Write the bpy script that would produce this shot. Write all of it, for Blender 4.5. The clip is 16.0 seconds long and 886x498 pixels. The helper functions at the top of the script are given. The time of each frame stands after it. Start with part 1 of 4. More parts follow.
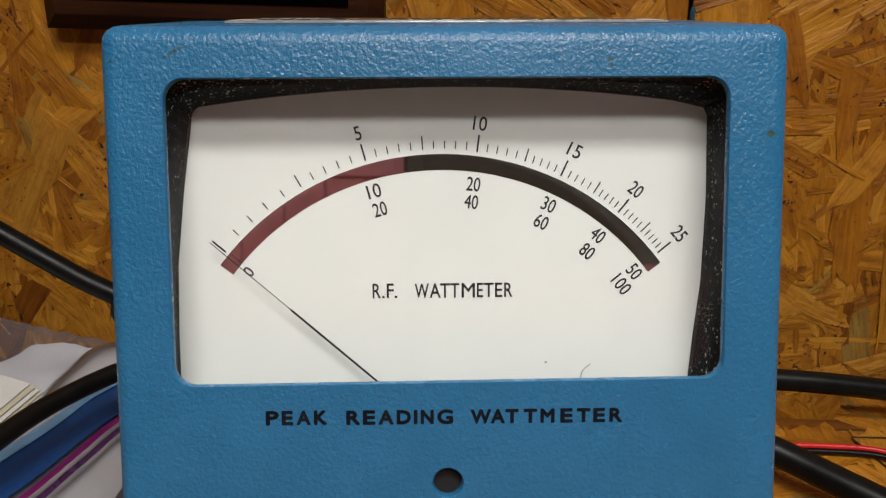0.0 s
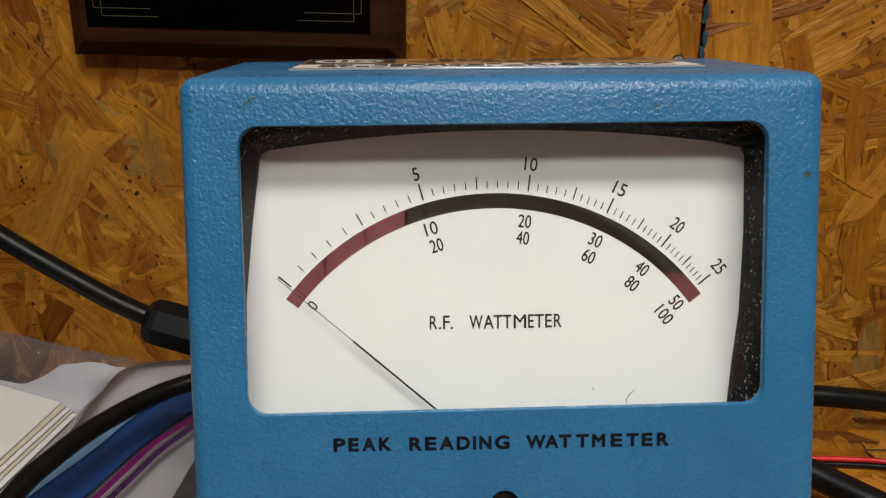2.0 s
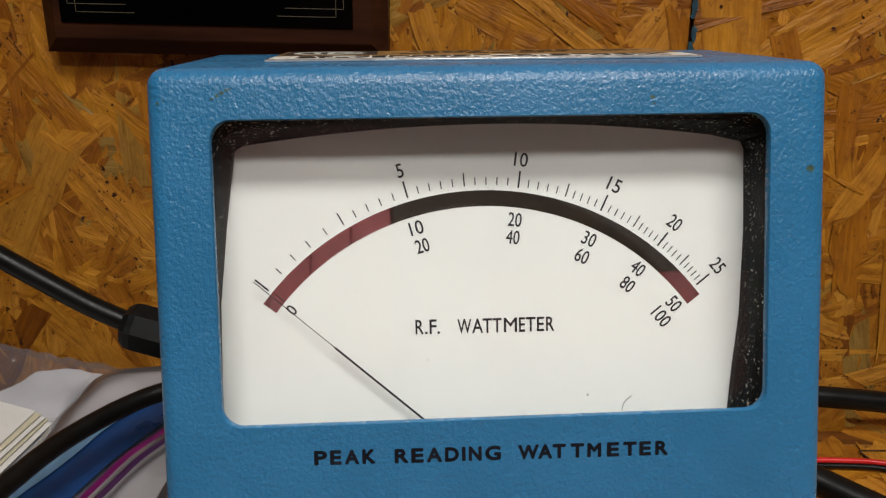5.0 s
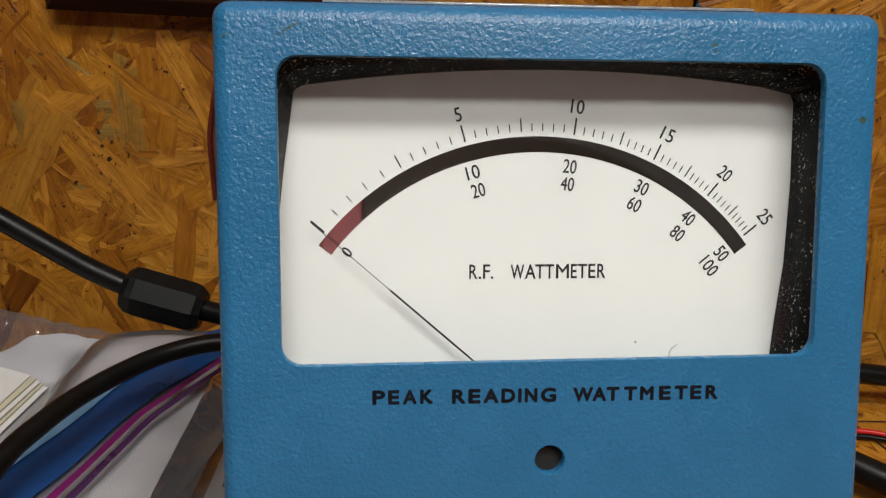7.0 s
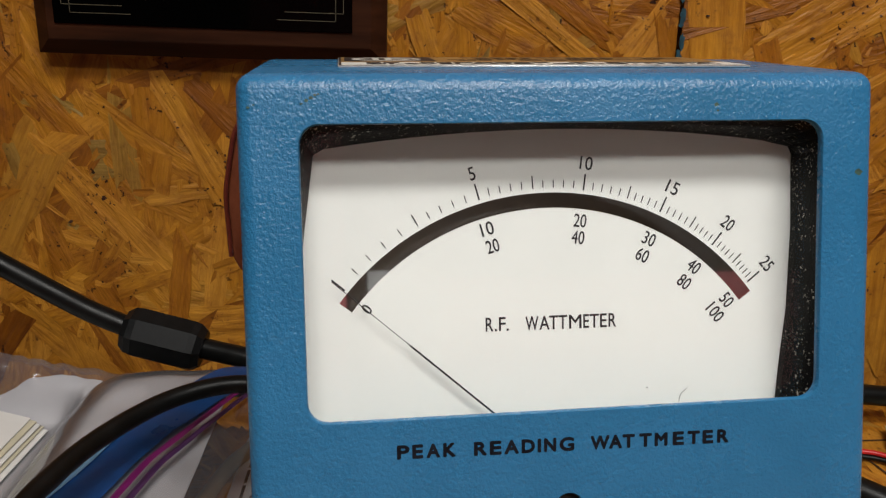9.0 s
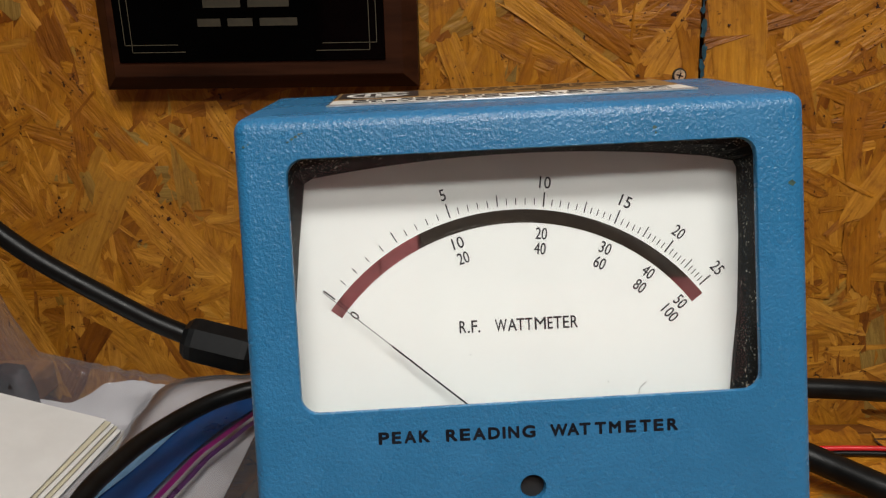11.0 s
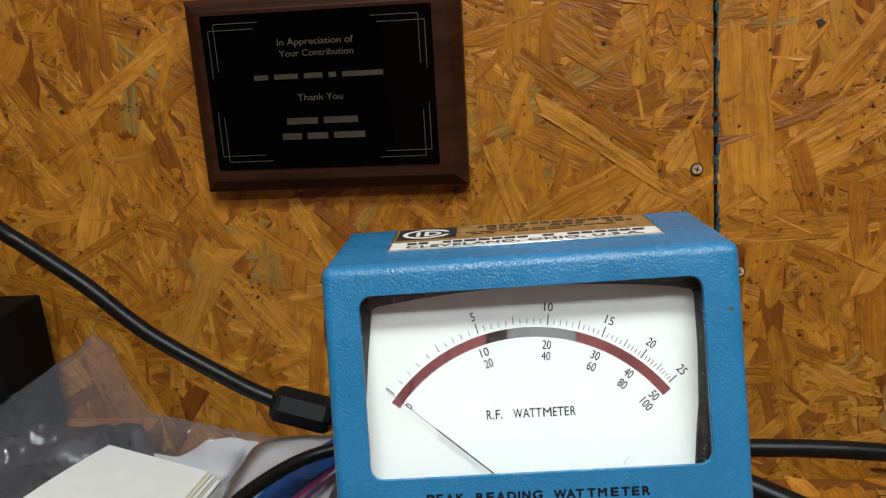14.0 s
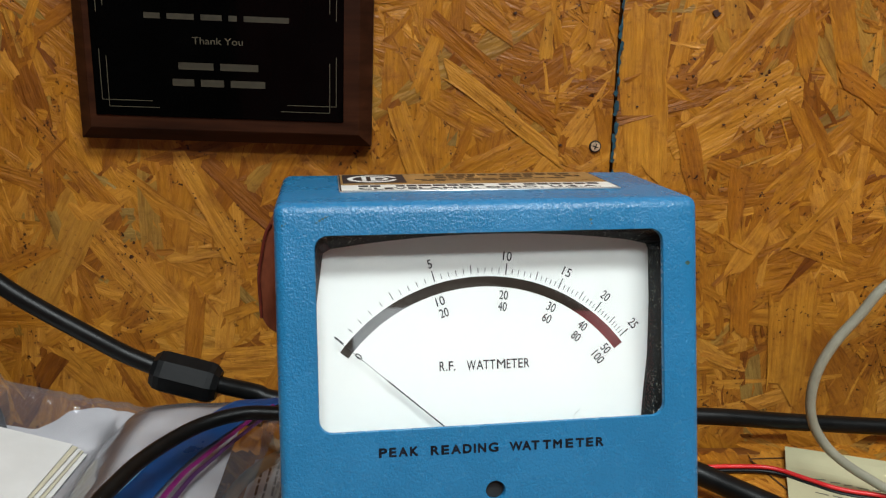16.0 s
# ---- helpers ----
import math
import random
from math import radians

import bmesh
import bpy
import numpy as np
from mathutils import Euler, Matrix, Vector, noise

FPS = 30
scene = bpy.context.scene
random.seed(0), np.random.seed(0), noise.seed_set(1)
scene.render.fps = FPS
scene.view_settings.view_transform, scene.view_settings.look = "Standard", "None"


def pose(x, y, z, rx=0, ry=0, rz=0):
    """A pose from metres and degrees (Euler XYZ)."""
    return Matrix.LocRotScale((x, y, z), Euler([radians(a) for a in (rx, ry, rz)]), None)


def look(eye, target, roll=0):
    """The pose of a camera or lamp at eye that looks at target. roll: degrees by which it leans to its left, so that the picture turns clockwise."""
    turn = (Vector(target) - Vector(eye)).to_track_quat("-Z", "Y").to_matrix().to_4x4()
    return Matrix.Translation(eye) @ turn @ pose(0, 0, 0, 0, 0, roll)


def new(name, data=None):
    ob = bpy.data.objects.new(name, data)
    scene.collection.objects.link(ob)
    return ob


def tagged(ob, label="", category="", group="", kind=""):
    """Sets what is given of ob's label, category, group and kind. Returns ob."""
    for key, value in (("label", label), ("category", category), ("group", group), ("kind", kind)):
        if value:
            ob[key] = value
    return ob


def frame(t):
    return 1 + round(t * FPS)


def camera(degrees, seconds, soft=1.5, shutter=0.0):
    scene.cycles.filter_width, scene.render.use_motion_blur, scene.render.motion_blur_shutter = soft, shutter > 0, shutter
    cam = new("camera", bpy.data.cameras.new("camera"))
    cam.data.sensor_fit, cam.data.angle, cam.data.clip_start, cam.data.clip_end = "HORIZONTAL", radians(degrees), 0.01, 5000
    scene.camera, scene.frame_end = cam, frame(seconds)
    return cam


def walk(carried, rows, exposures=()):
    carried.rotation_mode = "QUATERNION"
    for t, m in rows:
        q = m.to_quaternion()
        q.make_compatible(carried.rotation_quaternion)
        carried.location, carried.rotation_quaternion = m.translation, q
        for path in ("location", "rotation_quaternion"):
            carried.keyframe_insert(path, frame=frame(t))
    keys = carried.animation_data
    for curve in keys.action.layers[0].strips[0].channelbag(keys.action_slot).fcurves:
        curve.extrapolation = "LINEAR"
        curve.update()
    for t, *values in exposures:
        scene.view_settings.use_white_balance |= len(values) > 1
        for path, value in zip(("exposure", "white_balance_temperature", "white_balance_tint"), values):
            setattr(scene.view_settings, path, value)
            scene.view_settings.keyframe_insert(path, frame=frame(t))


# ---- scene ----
cam = camera(58.07, 16.0, soft=1.25)
PATH = [
    (0, (0.00769, -0.14460, 1.07576), (-0.0864, 1.7291, 0.3825), 0.06),
    (0.5, (-0.00131, -0.14577, 1.07904), (-0.1131, 1.7272, 0.3866), -0.06),
    (1, (0.00158, -0.14756, 1.08295), (-0.0850, 1.7295, 0.3981), -0.21),
    (1.5, (-0.00445, -0.15415, 1.08442), (-0.0971, 1.7259, 0.4085), 0.01),
    (2, (-0.00489, -0.15260, 1.08479), (-0.0900, 1.7283, 0.4103), -0.20),
    (2.5, (-0.00514, -0.14681, 1.08218), (-0.0813, 1.7319, 0.4004), -0.28),
    (3, (-0.00644, -0.14723, 1.08058), (-0.0792, 1.7330, 0.4029), -0.11),
    (3.5, (-0.00471, -0.14743, 1.08235), (-0.0634, 1.7358, 0.4116), -0.15),
    (5.8, (-0.00671, -0.14156, 1.07951), (-0.0543, 1.7393, 0.4013), -0.18),
    (6, (-0.00929, -0.14132, 1.07435), (-0.0529, 1.7352, 0.3839), -0.04),
    (6.5, (-0.01538, -0.14576, 1.06880), (-0.0436, 1.7260, 0.3646), 1.01),
    (7, (-0.02446, -0.14781, 1.07275), (0.0111, 1.7252, 0.3722), 1.68),
    (7.5, (-0.02967, -0.15150, 1.08281), (0.0379, 1.7285, 0.4038), 0.97),
    (8, (-0.03640, -0.15052, 1.08334), (0.0234, 1.7332, 0.4140), 1.23),
    (8.5, (-0.03354, -0.14822, 1.07926), (0.0622, 1.7321, 0.4046), 1.85),
    (9, (-0.03243, -0.14974, 1.08283), (0.0492, 1.7351, 0.4189), 0.80),
    (9.2, (-0.03172, -0.15025, 1.08357), (0.0301, 1.7321, 0.4105), 0.23),
    (11.3, (-0.00489, -0.17841, 1.09555), (-0.1515, 1.7140, 0.4652), -2.55),
    (11.5, (-0.00378, -0.18304, 1.09886), (-0.1718, 1.7113, 0.4798), -2.49),
    (12, (0.00269, -0.21183, 1.11537), (-0.2415, 1.6873, 0.5378), -2.56),
    (12.5, (0.00582, -0.22619, 1.12544), (-0.3197, 1.6711, 0.5827), -2.92),
    (13, (0.01801, -0.22857, 1.13206), (-0.3386, 1.6649, 0.5957), -3.59),
    (13.5, (0.02157, -0.23015, 1.14074), (-0.3184, 1.6696, 0.6159), -3.98),
    (14, (0.01068, -0.23376, 1.13734), (-0.2707, 1.6712, 0.5969), -4.79),
    (14.5, (-0.01077, -0.22913, 1.13297), (-0.1589, 1.6859, 0.5757), -2.71),
    (15, (-0.01817, -0.22719, 1.13005), (-0.0433, 1.6921, 0.5683), -0.38),
    (15.5, (-0.02227, -0.22002, 1.12307), (0.0381, 1.6937, 0.5452), 0.97),
    (16, (-0.03027, -0.22687, 1.12065), (0.0905, 1.6836, 0.5413), 1.02),
]
EXPOSURES = [(0.0, -0.27, 6680, 10), (9.2, -0.21, 6640, 10), (11.5, -0.03, 6620, 9), (12.5, 0.16, 6100, 4), (16.0, 0.20, 6050, 4)]
walk(cam, [(t, look(eye, target, roll)) for t, eye, target, roll in PATH], EXPOSURES)

# ---- light: two ceiling tube lamps, one dim overcast world seen nowhere ----
world = bpy.data.worlds.new("world")
scene.world = world
world.use_nodes = True
world.node_tree.nodes["Background"].inputs[0].default_value = (0.6, 0.7, 0.9, 1)
world.node_tree.nodes["Background"].inputs[1].default_value = 0.05
LAMP_X = 0.28


def tube_light(name, x, y, z, watts, wide):
    d = bpy.data.lights.new(name, "AREA")
    d.shape, d.size, d.size_y, d.energy, d.color = "RECTANGLE", 1.15, wide, watts, (1.0, 0.995, 0.975)
    ob = new(name, d)
    ob.matrix_world = pose(x, y, z, 0, 0, 0)
    return ob


tube_light("tube_light", LAMP_X, -0.63, 2.28, 22.0, 0.22)
tube_light("tube_light", LAMP_X, -1.17, 2.28, 17.0, 0.22)


# ---- node helpers ----
def mat(name, base=(0.5, 0.5, 0.5), rough=0.5, metal=0.0, spec=0.5):
    m = bpy.data.materials.new(name)
    m.use_nodes = True
    b = m.node_tree.nodes["Principled BSDF"]
    b.inputs["Base Color"].default_value = (*base, 1)
    b.inputs["Roughness"].default_value = rough
    b.inputs["Metallic"].default_value = metal
    b.inputs["Specular IOR Level"].default_value = spec
    return m, m.node_tree, b


def node(nt, kind, **sets):
    n = nt.nodes.new(kind)
    for k, v in sets.items():
        if k in n.inputs:
            n.inputs[k].default_value = v
    return n


def ramp(nt, source, stops):
    r = nt.nodes.new("ShaderNodeValToRGB")
    while len(r.color_ramp.elements) < len(stops):
        r.color_ramp.elements.new(0.5)
    for e, (p, c) in zip(r.color_ramp.elements, stops):
        e.position, e.color = p, (*c, 1)
    nt.links.new(source, r.inputs[0])
    return r.outputs[0]


def tex(nt, scale, detail=4.0, rough=0.55, coords="Object", stretch=None, kind="ShaderNodeTexNoise"):
    c = nt.nodes.new("ShaderNodeTexCoord")
    n = node(nt, kind, Scale=scale, Detail=detail, Roughness=rough)
    if stretch:
        m = node(nt, "ShaderNodeMapping")
        m.inputs["Scale"].default_value = stretch
        nt.links.new(c.outputs[coords], m.inputs[0])
        nt.links.new(m.outputs[0], n.inputs["Vector"])
    else:
        nt.links.new(c.outputs[coords], n.inputs["Vector"])
    return n


def mixc(nt, fac, a, b, mode="MIX"):
    m = nt.nodes.new("ShaderNodeMix")
    m.data_type, m.blend_type = "RGBA", mode
    for sock, v in ((m.inputs[0], fac), (m.inputs[6], a), (m.inputs[7], b)):
        if isinstance(v, (int, float)):
            sock.default_value = v
        elif isinstance(v, tuple):
            sock.default_value = (*v, 1)
        else:
            nt.links.new(v, sock)
    return m.outputs[2]


def bump(nt, b, height, strength, dist):
    n = node(nt, "ShaderNodeBump", Strength=strength, Distance=dist)
    nt.links.new(height, n.inputs["Height"])
    nt.links.new(n.outputs[0], b.inputs["Normal"])
    return n


def osb_strand_material(name="osb_strand", single=False, tones=None):
    """Wood flakes: each flake has its own tone, with grain along its length."""
    m, nt, b = mat(name, rough=0.5, spec=0.35)
    src = nt.nodes.new("ShaderNodeObjectInfo").outputs["Random"] if single else nt.nodes.new("ShaderNodeNewGeometry").outputs["Random Per Island"]
    tone = ramp(nt, src, tones or [(0.0, (0.160, 0.047, 0.004)), (0.08, (0.258, 0.092, 0.008)), (0.30, (0.335, 0.132, 0.011)), (0.68, (0.390, 0.164, 0.015)), (0.90, (0.478, 0.216, 0.030)), (0.96, (0.330, 0.156, 0.020)), (1.0, (0.240, 0.145, 0.036))])
    fine = tex(nt, 1.0, 6.0, 0.7, "UV", (30.0, 620.0, 1.0))
    bands = tex(nt, 1.0, 4.0, 0.6, "UV", (13.0, 150.0, 1.0))
    bands.inputs["Distortion"].default_value = 1.1
    lines = ramp(nt, fine.outputs[0], [(0.28, (0.78, 0.70, 0.57)), (0.5, (0.98, 0.98, 0.96)), (0.72, (1.14, 1.15, 1.12))])
    rings = ramp(nt, bands.outputs[0], [(0.32, (0.66, 0.54, 0.38)), (0.48, (1.0, 1.0, 1.0)), (0.7, (1.18, 1.20, 1.20))])
    big = tex(nt, 16.0, 5.0, 0.65)
    cloud = ramp(nt, big.outputs[0], [(0.32, (0.74, 0.63, 0.48)), (0.62, (1.10, 1.09, 1.06))])
    mott = tex(nt, 75.0, 5.0, 0.75)
    mottle = ramp(nt, mott.outputs[0], [(0.30, (0.58, 0.46, 0.34)), (0.46, (1.0, 0.99, 0.98)), (0.68, (1.16, 1.17, 1.16))])
    # specks come in clusters
    speck, herd = tex(nt, 300.0, 2.5, 0.6), tex(nt, 26.0, 2.0, 0.5)
    fleck = ramp(nt, speck.outputs[0], [(0.325, (0.07, 0.025, 0.010)), (0.37, (1.0, 1.0, 1.0))])
    where = ramp(nt, herd.outputs[0], [(0.48, (0.0, 0.0, 0.0)), (0.60, (1.0, 1.0, 1.0))])
    c = mixc(nt, 0.9, tone, lines, "MULTIPLY")
    c = mixc(nt, 0.8, c, rings, "MULTIPLY")
    c = mixc(nt, 0.85, c, cloud, "MULTIPLY")
    c = mixc(nt, 0.75, c, mottle, "MULTIPLY")
    c = mixc(nt, where, c, mixc(nt, 1.0, c, fleck, "MULTIPLY"))
    nt.links.new(c, b.inputs["Base Color"])
    nt.links.new(ramp(nt, mott.outputs[0], [(0.3, (0.62, 0.62, 0.62)), (0.65, (0.30, 0.30, 0.30))]), b.inputs["Roughness"])
    # grain, torn fibre and slow warp of each flake
    rise = tex(nt, 1.0, 3.0, 0.6, "UV", (22.0, 95.0, 1.0))
    n1 = bump(nt, b, fine.outputs[0], 0.55, 0.0008)
    n2 = node(nt, "ShaderNodeBump", Strength=0.7, Distance=0.004)
    nt.links.new(rise.outputs[0], n2.inputs["Height"])
    nt.links.new(n2.outputs[0], n1.inputs["Normal"])
    return m


def osb_plain_material():
    m, nt, b = mat("osb_board", rough=0.6)
    v = node(nt, "ShaderNodeTexVoronoi", Scale=28.0)
    c = nt.nodes.new("ShaderNodeTexCoord")
    nt.links.new(c.outputs["Object"], v.inputs["Vector"])
    s = nt.nodes.new("ShaderNodeSeparateColor")
    nt.links.new(v.outputs["Color"], s.inputs[0])
    tone = ramp(nt, s.outputs[0], [(0.0, (0.215, 0.068, 0.008)), (0.5, (0.329, 0.132, 0.016)), (1.0, (0.383, 0.163, 0.025))])
    g = tex(nt, 90.0, 5.0, 0.6)
    nt.links.new(mixc(nt, 0.6, tone, ramp(nt, g.outputs[0], [(0.3, (0.5, 0.42, 0.35)), (0.6, (1, 1, 1))]), "MULTIPLY"), b.inputs["Base Color"])
    bump(nt, b, g.outputs[0], 0.4, 0.002)
    return m


def blue_paint_material():
    """Thick textured enamel: fine wrinkles, a few chips."""
    m, nt, b = mat("blue_enamel", rough=0.30, spec=0.5)
    n1, n2 = tex(nt, 1150.0, 3.0, 0.55), tex(nt, 45.0, 4.0, 0.6)
    col = ramp(nt, n2.outputs[0], [(0.3, (0.019, 0.140, 0.295)), (0.7, (0.024, 0.162, 0.335))])
    chip = tex(nt, 170.0, 2.0, 0.6)
    spots = ramp(nt, chip.outputs[0], [(0.775, (0.0, 0.0, 0.0)), (0.80, (1.0, 1.0, 1.0))])
    nt.links.new(mixc(nt, spots, col, (0.04, 0.09, 0.11)), b.inputs["Base Color"])
    nt.links.new(ramp(nt, n2.outputs[0], [(0.3, (0.21, 0.21, 0.21)), (0.7, (0.32, 0.32, 0.32))]), b.inputs["Roughness"])
    bump(nt, b, n1.outputs[0], 0.58, 0.00055)
    return m


def plain(name, base, rough, scale=80.0, var=0.15, bumps=0.0, dist=0.0005, metal=0.0, spec=0.5):
    m, nt, b = mat(name, base, rough, metal, spec)
    n = tex(nt, scale, 5.0, 0.6)
    lo, hi = tuple(c * (1 - var) for c in base), tuple(min(1.0, c * (1 + var)) for c in base)
    nt.links.new(ramp(nt, n.outputs[0], [(0.3, lo), (0.7, hi)]), b.inputs["Base Color"])
    r = ramp(nt, n.outputs[0], [(0.3, (rough * 0.85,) * 3), (0.7, (min(1, rough * 1.15),) * 3)])
    nt.links.new(r, b.inputs["Roughness"])
    if bumps:
        bump(nt, b, n.outputs[0], bumps, dist)
    return m


def wood_material(name, dark, light, stretch):
    m, nt, b = mat(name, rough=0.45, spec=0.14)
    g = tex(nt, 1.0, 6.0, 0.6, "Object", stretch)
    f = tex(nt, 30.0, 3.0, 0.5)
    c = ramp(nt, g.outputs[0], [(0.3, dark), (0.7, light)])
    nt.links.new(mixc(nt, 0.5, c, ramp(nt, f.outputs[0], [(0.3, (0.6, 0.55, 0.5)), (0.7, (1.1, 1.1, 1.1))]), "MULTIPLY"), b.inputs["Base Color"])
    bump(nt, b, g.outputs[0], 0.2, 0.0005)
    return m


def clear_material(name, tint, rough, amount, edge=1.45):
    """Thin clear sheet: see-through, with a surface gloss that grows towards grazing angles."""
    m = bpy.data.materials.new(name)
    m.use_nodes = True
    nt = m.node_tree
    nt.nodes.clear()
    out, t, g, mx, fr = (nt.nodes.new(k) for k in ("ShaderNodeOutputMaterial", "ShaderNodeBsdfTransparent", "ShaderNodeBsdfGlossy", "ShaderNodeMixShader", "ShaderNodeFresnel"))
    t.inputs[0].default_value = (*tint, 1)
    g.inputs["Roughness"].default_value = rough
    fr.inputs[0].default_value = edge
    last = mx.outputs[0]
    nt.links.new(fr.outputs[0], mx.inputs[0])
    nt.links.new(t.outputs[0], mx.inputs[1])
    nt.links.new(g.outputs[0], mx.inputs[2])
    if amount:
        dif, mx2 = nt.nodes.new("ShaderNodeBsdfDiffuse"), nt.nodes.new("ShaderNodeMixShader")
        dif.inputs[0].default_value = (0.60, 0.62, 0.68, 1)
        mx2.inputs[0].default_value = amount
        nt.links.new(last, mx2.inputs[1])
        nt.links.new(dif.outputs[0], mx2.inputs[2])
        last = mx2.outputs[0]
    nt.links.new(last, out.inputs[0])
    return m


STRAND, OSB = osb_strand_material(), osb_plain_material()
STRAND_ONE = osb_strand_material("osb_top_strand", True)
STRAND_RED = osb_strand_material("osb_reddish_strand", True, [(0.0, (0.275, 0.098, 0.008)), (1.0, (0.325, 0.122, 0.010))])
STRAND_PALE = osb_strand_material("osb_pale_strand", True, [(0.0, (0.415, 0.180, 0.018)), (1.0, (0.455, 0.208, 0.026))])
BLUE = blue_paint_material()
DIAL = plain("dial_card", (0.83, 0.845, 0.825), 0.5, 40.0, 0.015)
INK = plain("black_ink", (0.012, 0.012, 0.015), 0.5, 300.0, 0.3)
LETTER = plain("dark_lettering", (0.007, 0.009, 0.014), 0.45, 300.0, 0.4, spec=0.15)
MIRROR = plain("mirror_foil", (0.80, 0.80, 0.82), 0.03, 500.0, 0.06, metal=1.0)
BLACK_PLASTIC = plain("black_plastic", (0.006, 0.0064, 0.0068), 0.42, 200.0, 0.3, 0.08, spec=0.16)
CABLE_BLACK = plain("black_cable_jacket", (0.004, 0.0042, 0.0042), 0.36, 120.0, 0.3, 0.15, spec=0.20)
CABLE_GREY = plain("grey_cable_jacket", (0.26, 0.25, 0.19), 0.45, 90.0, 0.1, 0.1)
WIRE_RED = plain("red_wire", (0.55, 0.012, 0.015), 0.35, 90.0, 0.1)
RUBBER = plain("black_rubber", (0.006, 0.006, 0.006), 0.7, 300.0, 0.3)
WALNUT = wood_material("walnut", (0.014, 0.0045, 0.002), (0.050, 0.016, 0.0065), (8.0, 60.0, 120.0))
STRIP_BROWN = wood_material("brown_strip", (0.11, 0.036, 0.007), (0.21, 0.075, 0.014), (8.0, 60.0, 120.0))
PLATE = plain("black_plate", (0.0008, 0.0008, 0.0008), 0.05, 30.0, 0.3, spec=0.06)
GILT = plain("gilt_engraving", (0.060, 0.050, 0.028), 0.6, 300.0, 0.25)
GILT_DULL = plain("dull_gilt", (0.030, 0.024, 0.012), 0.6, 300.0, 0.3)
PAPER = plain("white_paper", (0.62, 0.61, 0.59), 0.7, 60.0, 0.04, 0.15)
CREAM = plain("cream_card", (0.50, 0.46, 0.34), 0.7, 60.0, 0.06, 0.15)
NOTE = plain("pale_yellow_note", (0.42, 0.40, 0.25), 0.75, 60.0, 0.05, 0.1)
STEEL = plain("screw_steel", (0.74, 0.62, 0.42), 0.30, 400.0, 0.35, metal=0.6)
COPPER = plain("brown_label", (0.30, 0.175, 0.060), 0.32, 200.0, 0.3, metal=0.15)
LABEL_DARK = plain("dark_brown_print", (0.022, 0.014, 0.008), 0.45, 300.0, 0.4)
ALUMINIUM = plain("bright_aluminium", (0.82, 0.82, 0.80), 0.32, 300.0, 0.15, metal=0.8)
LABEL_WHITE = plain("label_white", (0.72, 0.71, 0.66), 0.35, 200.0, 0.05)
PIT = plain("dark_knot", (0.035, 0.012, 0.005), 0.7, 400.0, 0.5)
TEAL = plain("teal_paint", (0.006, 0.048, 0.070), 0.5, 200.0, 0.7, 0.3)
GLASS = clear_material("meter_glass", (0.98, 0.985, 0.98), 0.02, 0.0, 1.33)
FILM = clear_material("plastic_film", (0.78, 0.77, 0.80), 0.10, 0.085)
SHED = plain("dark_board", (0.10, 0.075, 0.055), 0.7, 12.0, 0.2, 0.2, 0.002)
CONCRETE = plain("concrete", (0.24, 0.23, 0.22), 0.8, 20.0, 0.2, 0.3, 0.002)
TUBE_GLOW, _nt, _b = mat("lit_tube", (0.9, 0.9, 0.9), 0.4)
_b.inputs["Emission Color"].default_value = (1.0, 0.94, 0.82, 1)
_b.inputs["Emission Strength"].default_value = 6.0
WHITE_METAL = plain("white_enamel", (0.7, 0.7, 0.68), 0.4, 20.0, 0.05)


# ---- mesh helpers ----
def mesh_of(name, bm, material, smooth=True):
    me = bpy.data.meshes.new(name)
    bmesh.ops.recalc_face_normals(bm, faces=bm.faces)
    bm.to_mesh(me)
    bm.free()
    for mt in material if isinstance(material, (list, tuple)) else [material]:
        me.materials.append(mt)
    if smooth:
        me.shade_smooth()
        me.set_sharp_from_angle(angle=radians(38))
    return me


def thing(name, bm, material, label, category, kind="", group="", at=None, smooth=True):
    """A thing of one mesh, its bmesh in world metres; at: its own origin."""
    m = at or Matrix()
    bm.transform(m.inverted())
    ob = new(name, mesh_of(name, bm, material, smooth))
    ob.matrix_world = m
    return tagged(ob, label, category, group, kind)


def empty(name, m, label, category, kind="", group=""):
    ob = new(name)
    ob.empty_display_size = 0.02
    ob.matrix_world = m
    return tagged(ob, label, category, group, kind)


def world_of(ob):
    m = Matrix(ob.matrix_basis)
    return world_of(ob.parent) @ m if ob.parent else m


def part(name, bm, material, parent, label="", smooth=True):
    """One mesh under a thing or a part; its bmesh in world metres."""
    bm.transform(world_of(parent).inverted())
    ob = new(name, mesh_of(name, bm, material, smooth))
    ob.parent = parent
    return tagged(ob, label)


def box(lo, hi, bevel=0.0, seg=2, m=None):
    bm = bmesh.new()
    bmesh.ops.create_cube(bm, size=1.0)
    for v in bm.verts:
        v.co = Vector([a + (b - a) * (c + 0.5) for a, b, c in zip(lo, hi, v.co)])
    if bevel:
        bmesh.ops.bevel(bm, geom=list(bm.edges), offset=bevel, segments=seg, profile=0.5, affect="EDGES")
    if m:
        bm.transform(m)
    return bm


def poly_prism(pts, depth, m, bevel=0.0):
    """A flat outline in x, z pushed back by depth along y, then moved by m."""
    bm = bmesh.new()
    f = bm.faces.new([bm.verts.new((x, 0, z)) for x, z in pts])
    r = bmesh.ops.extrude_face_region(bm, geom=[f])
    bmesh.ops.translate(bm, verts=[v for v in r["geom"] if isinstance(v, bmesh.types.BMVert)], vec=(0, depth, 0))
    if bevel:
        bmesh.ops.recalc_face_normals(bm, faces=bm.faces)
        bmesh.ops.bevel(bm, geom=list(bm.edges), offset=bevel, segments=2, profile=0.5, affect="EDGES")
    bm.transform(m)
    return bm


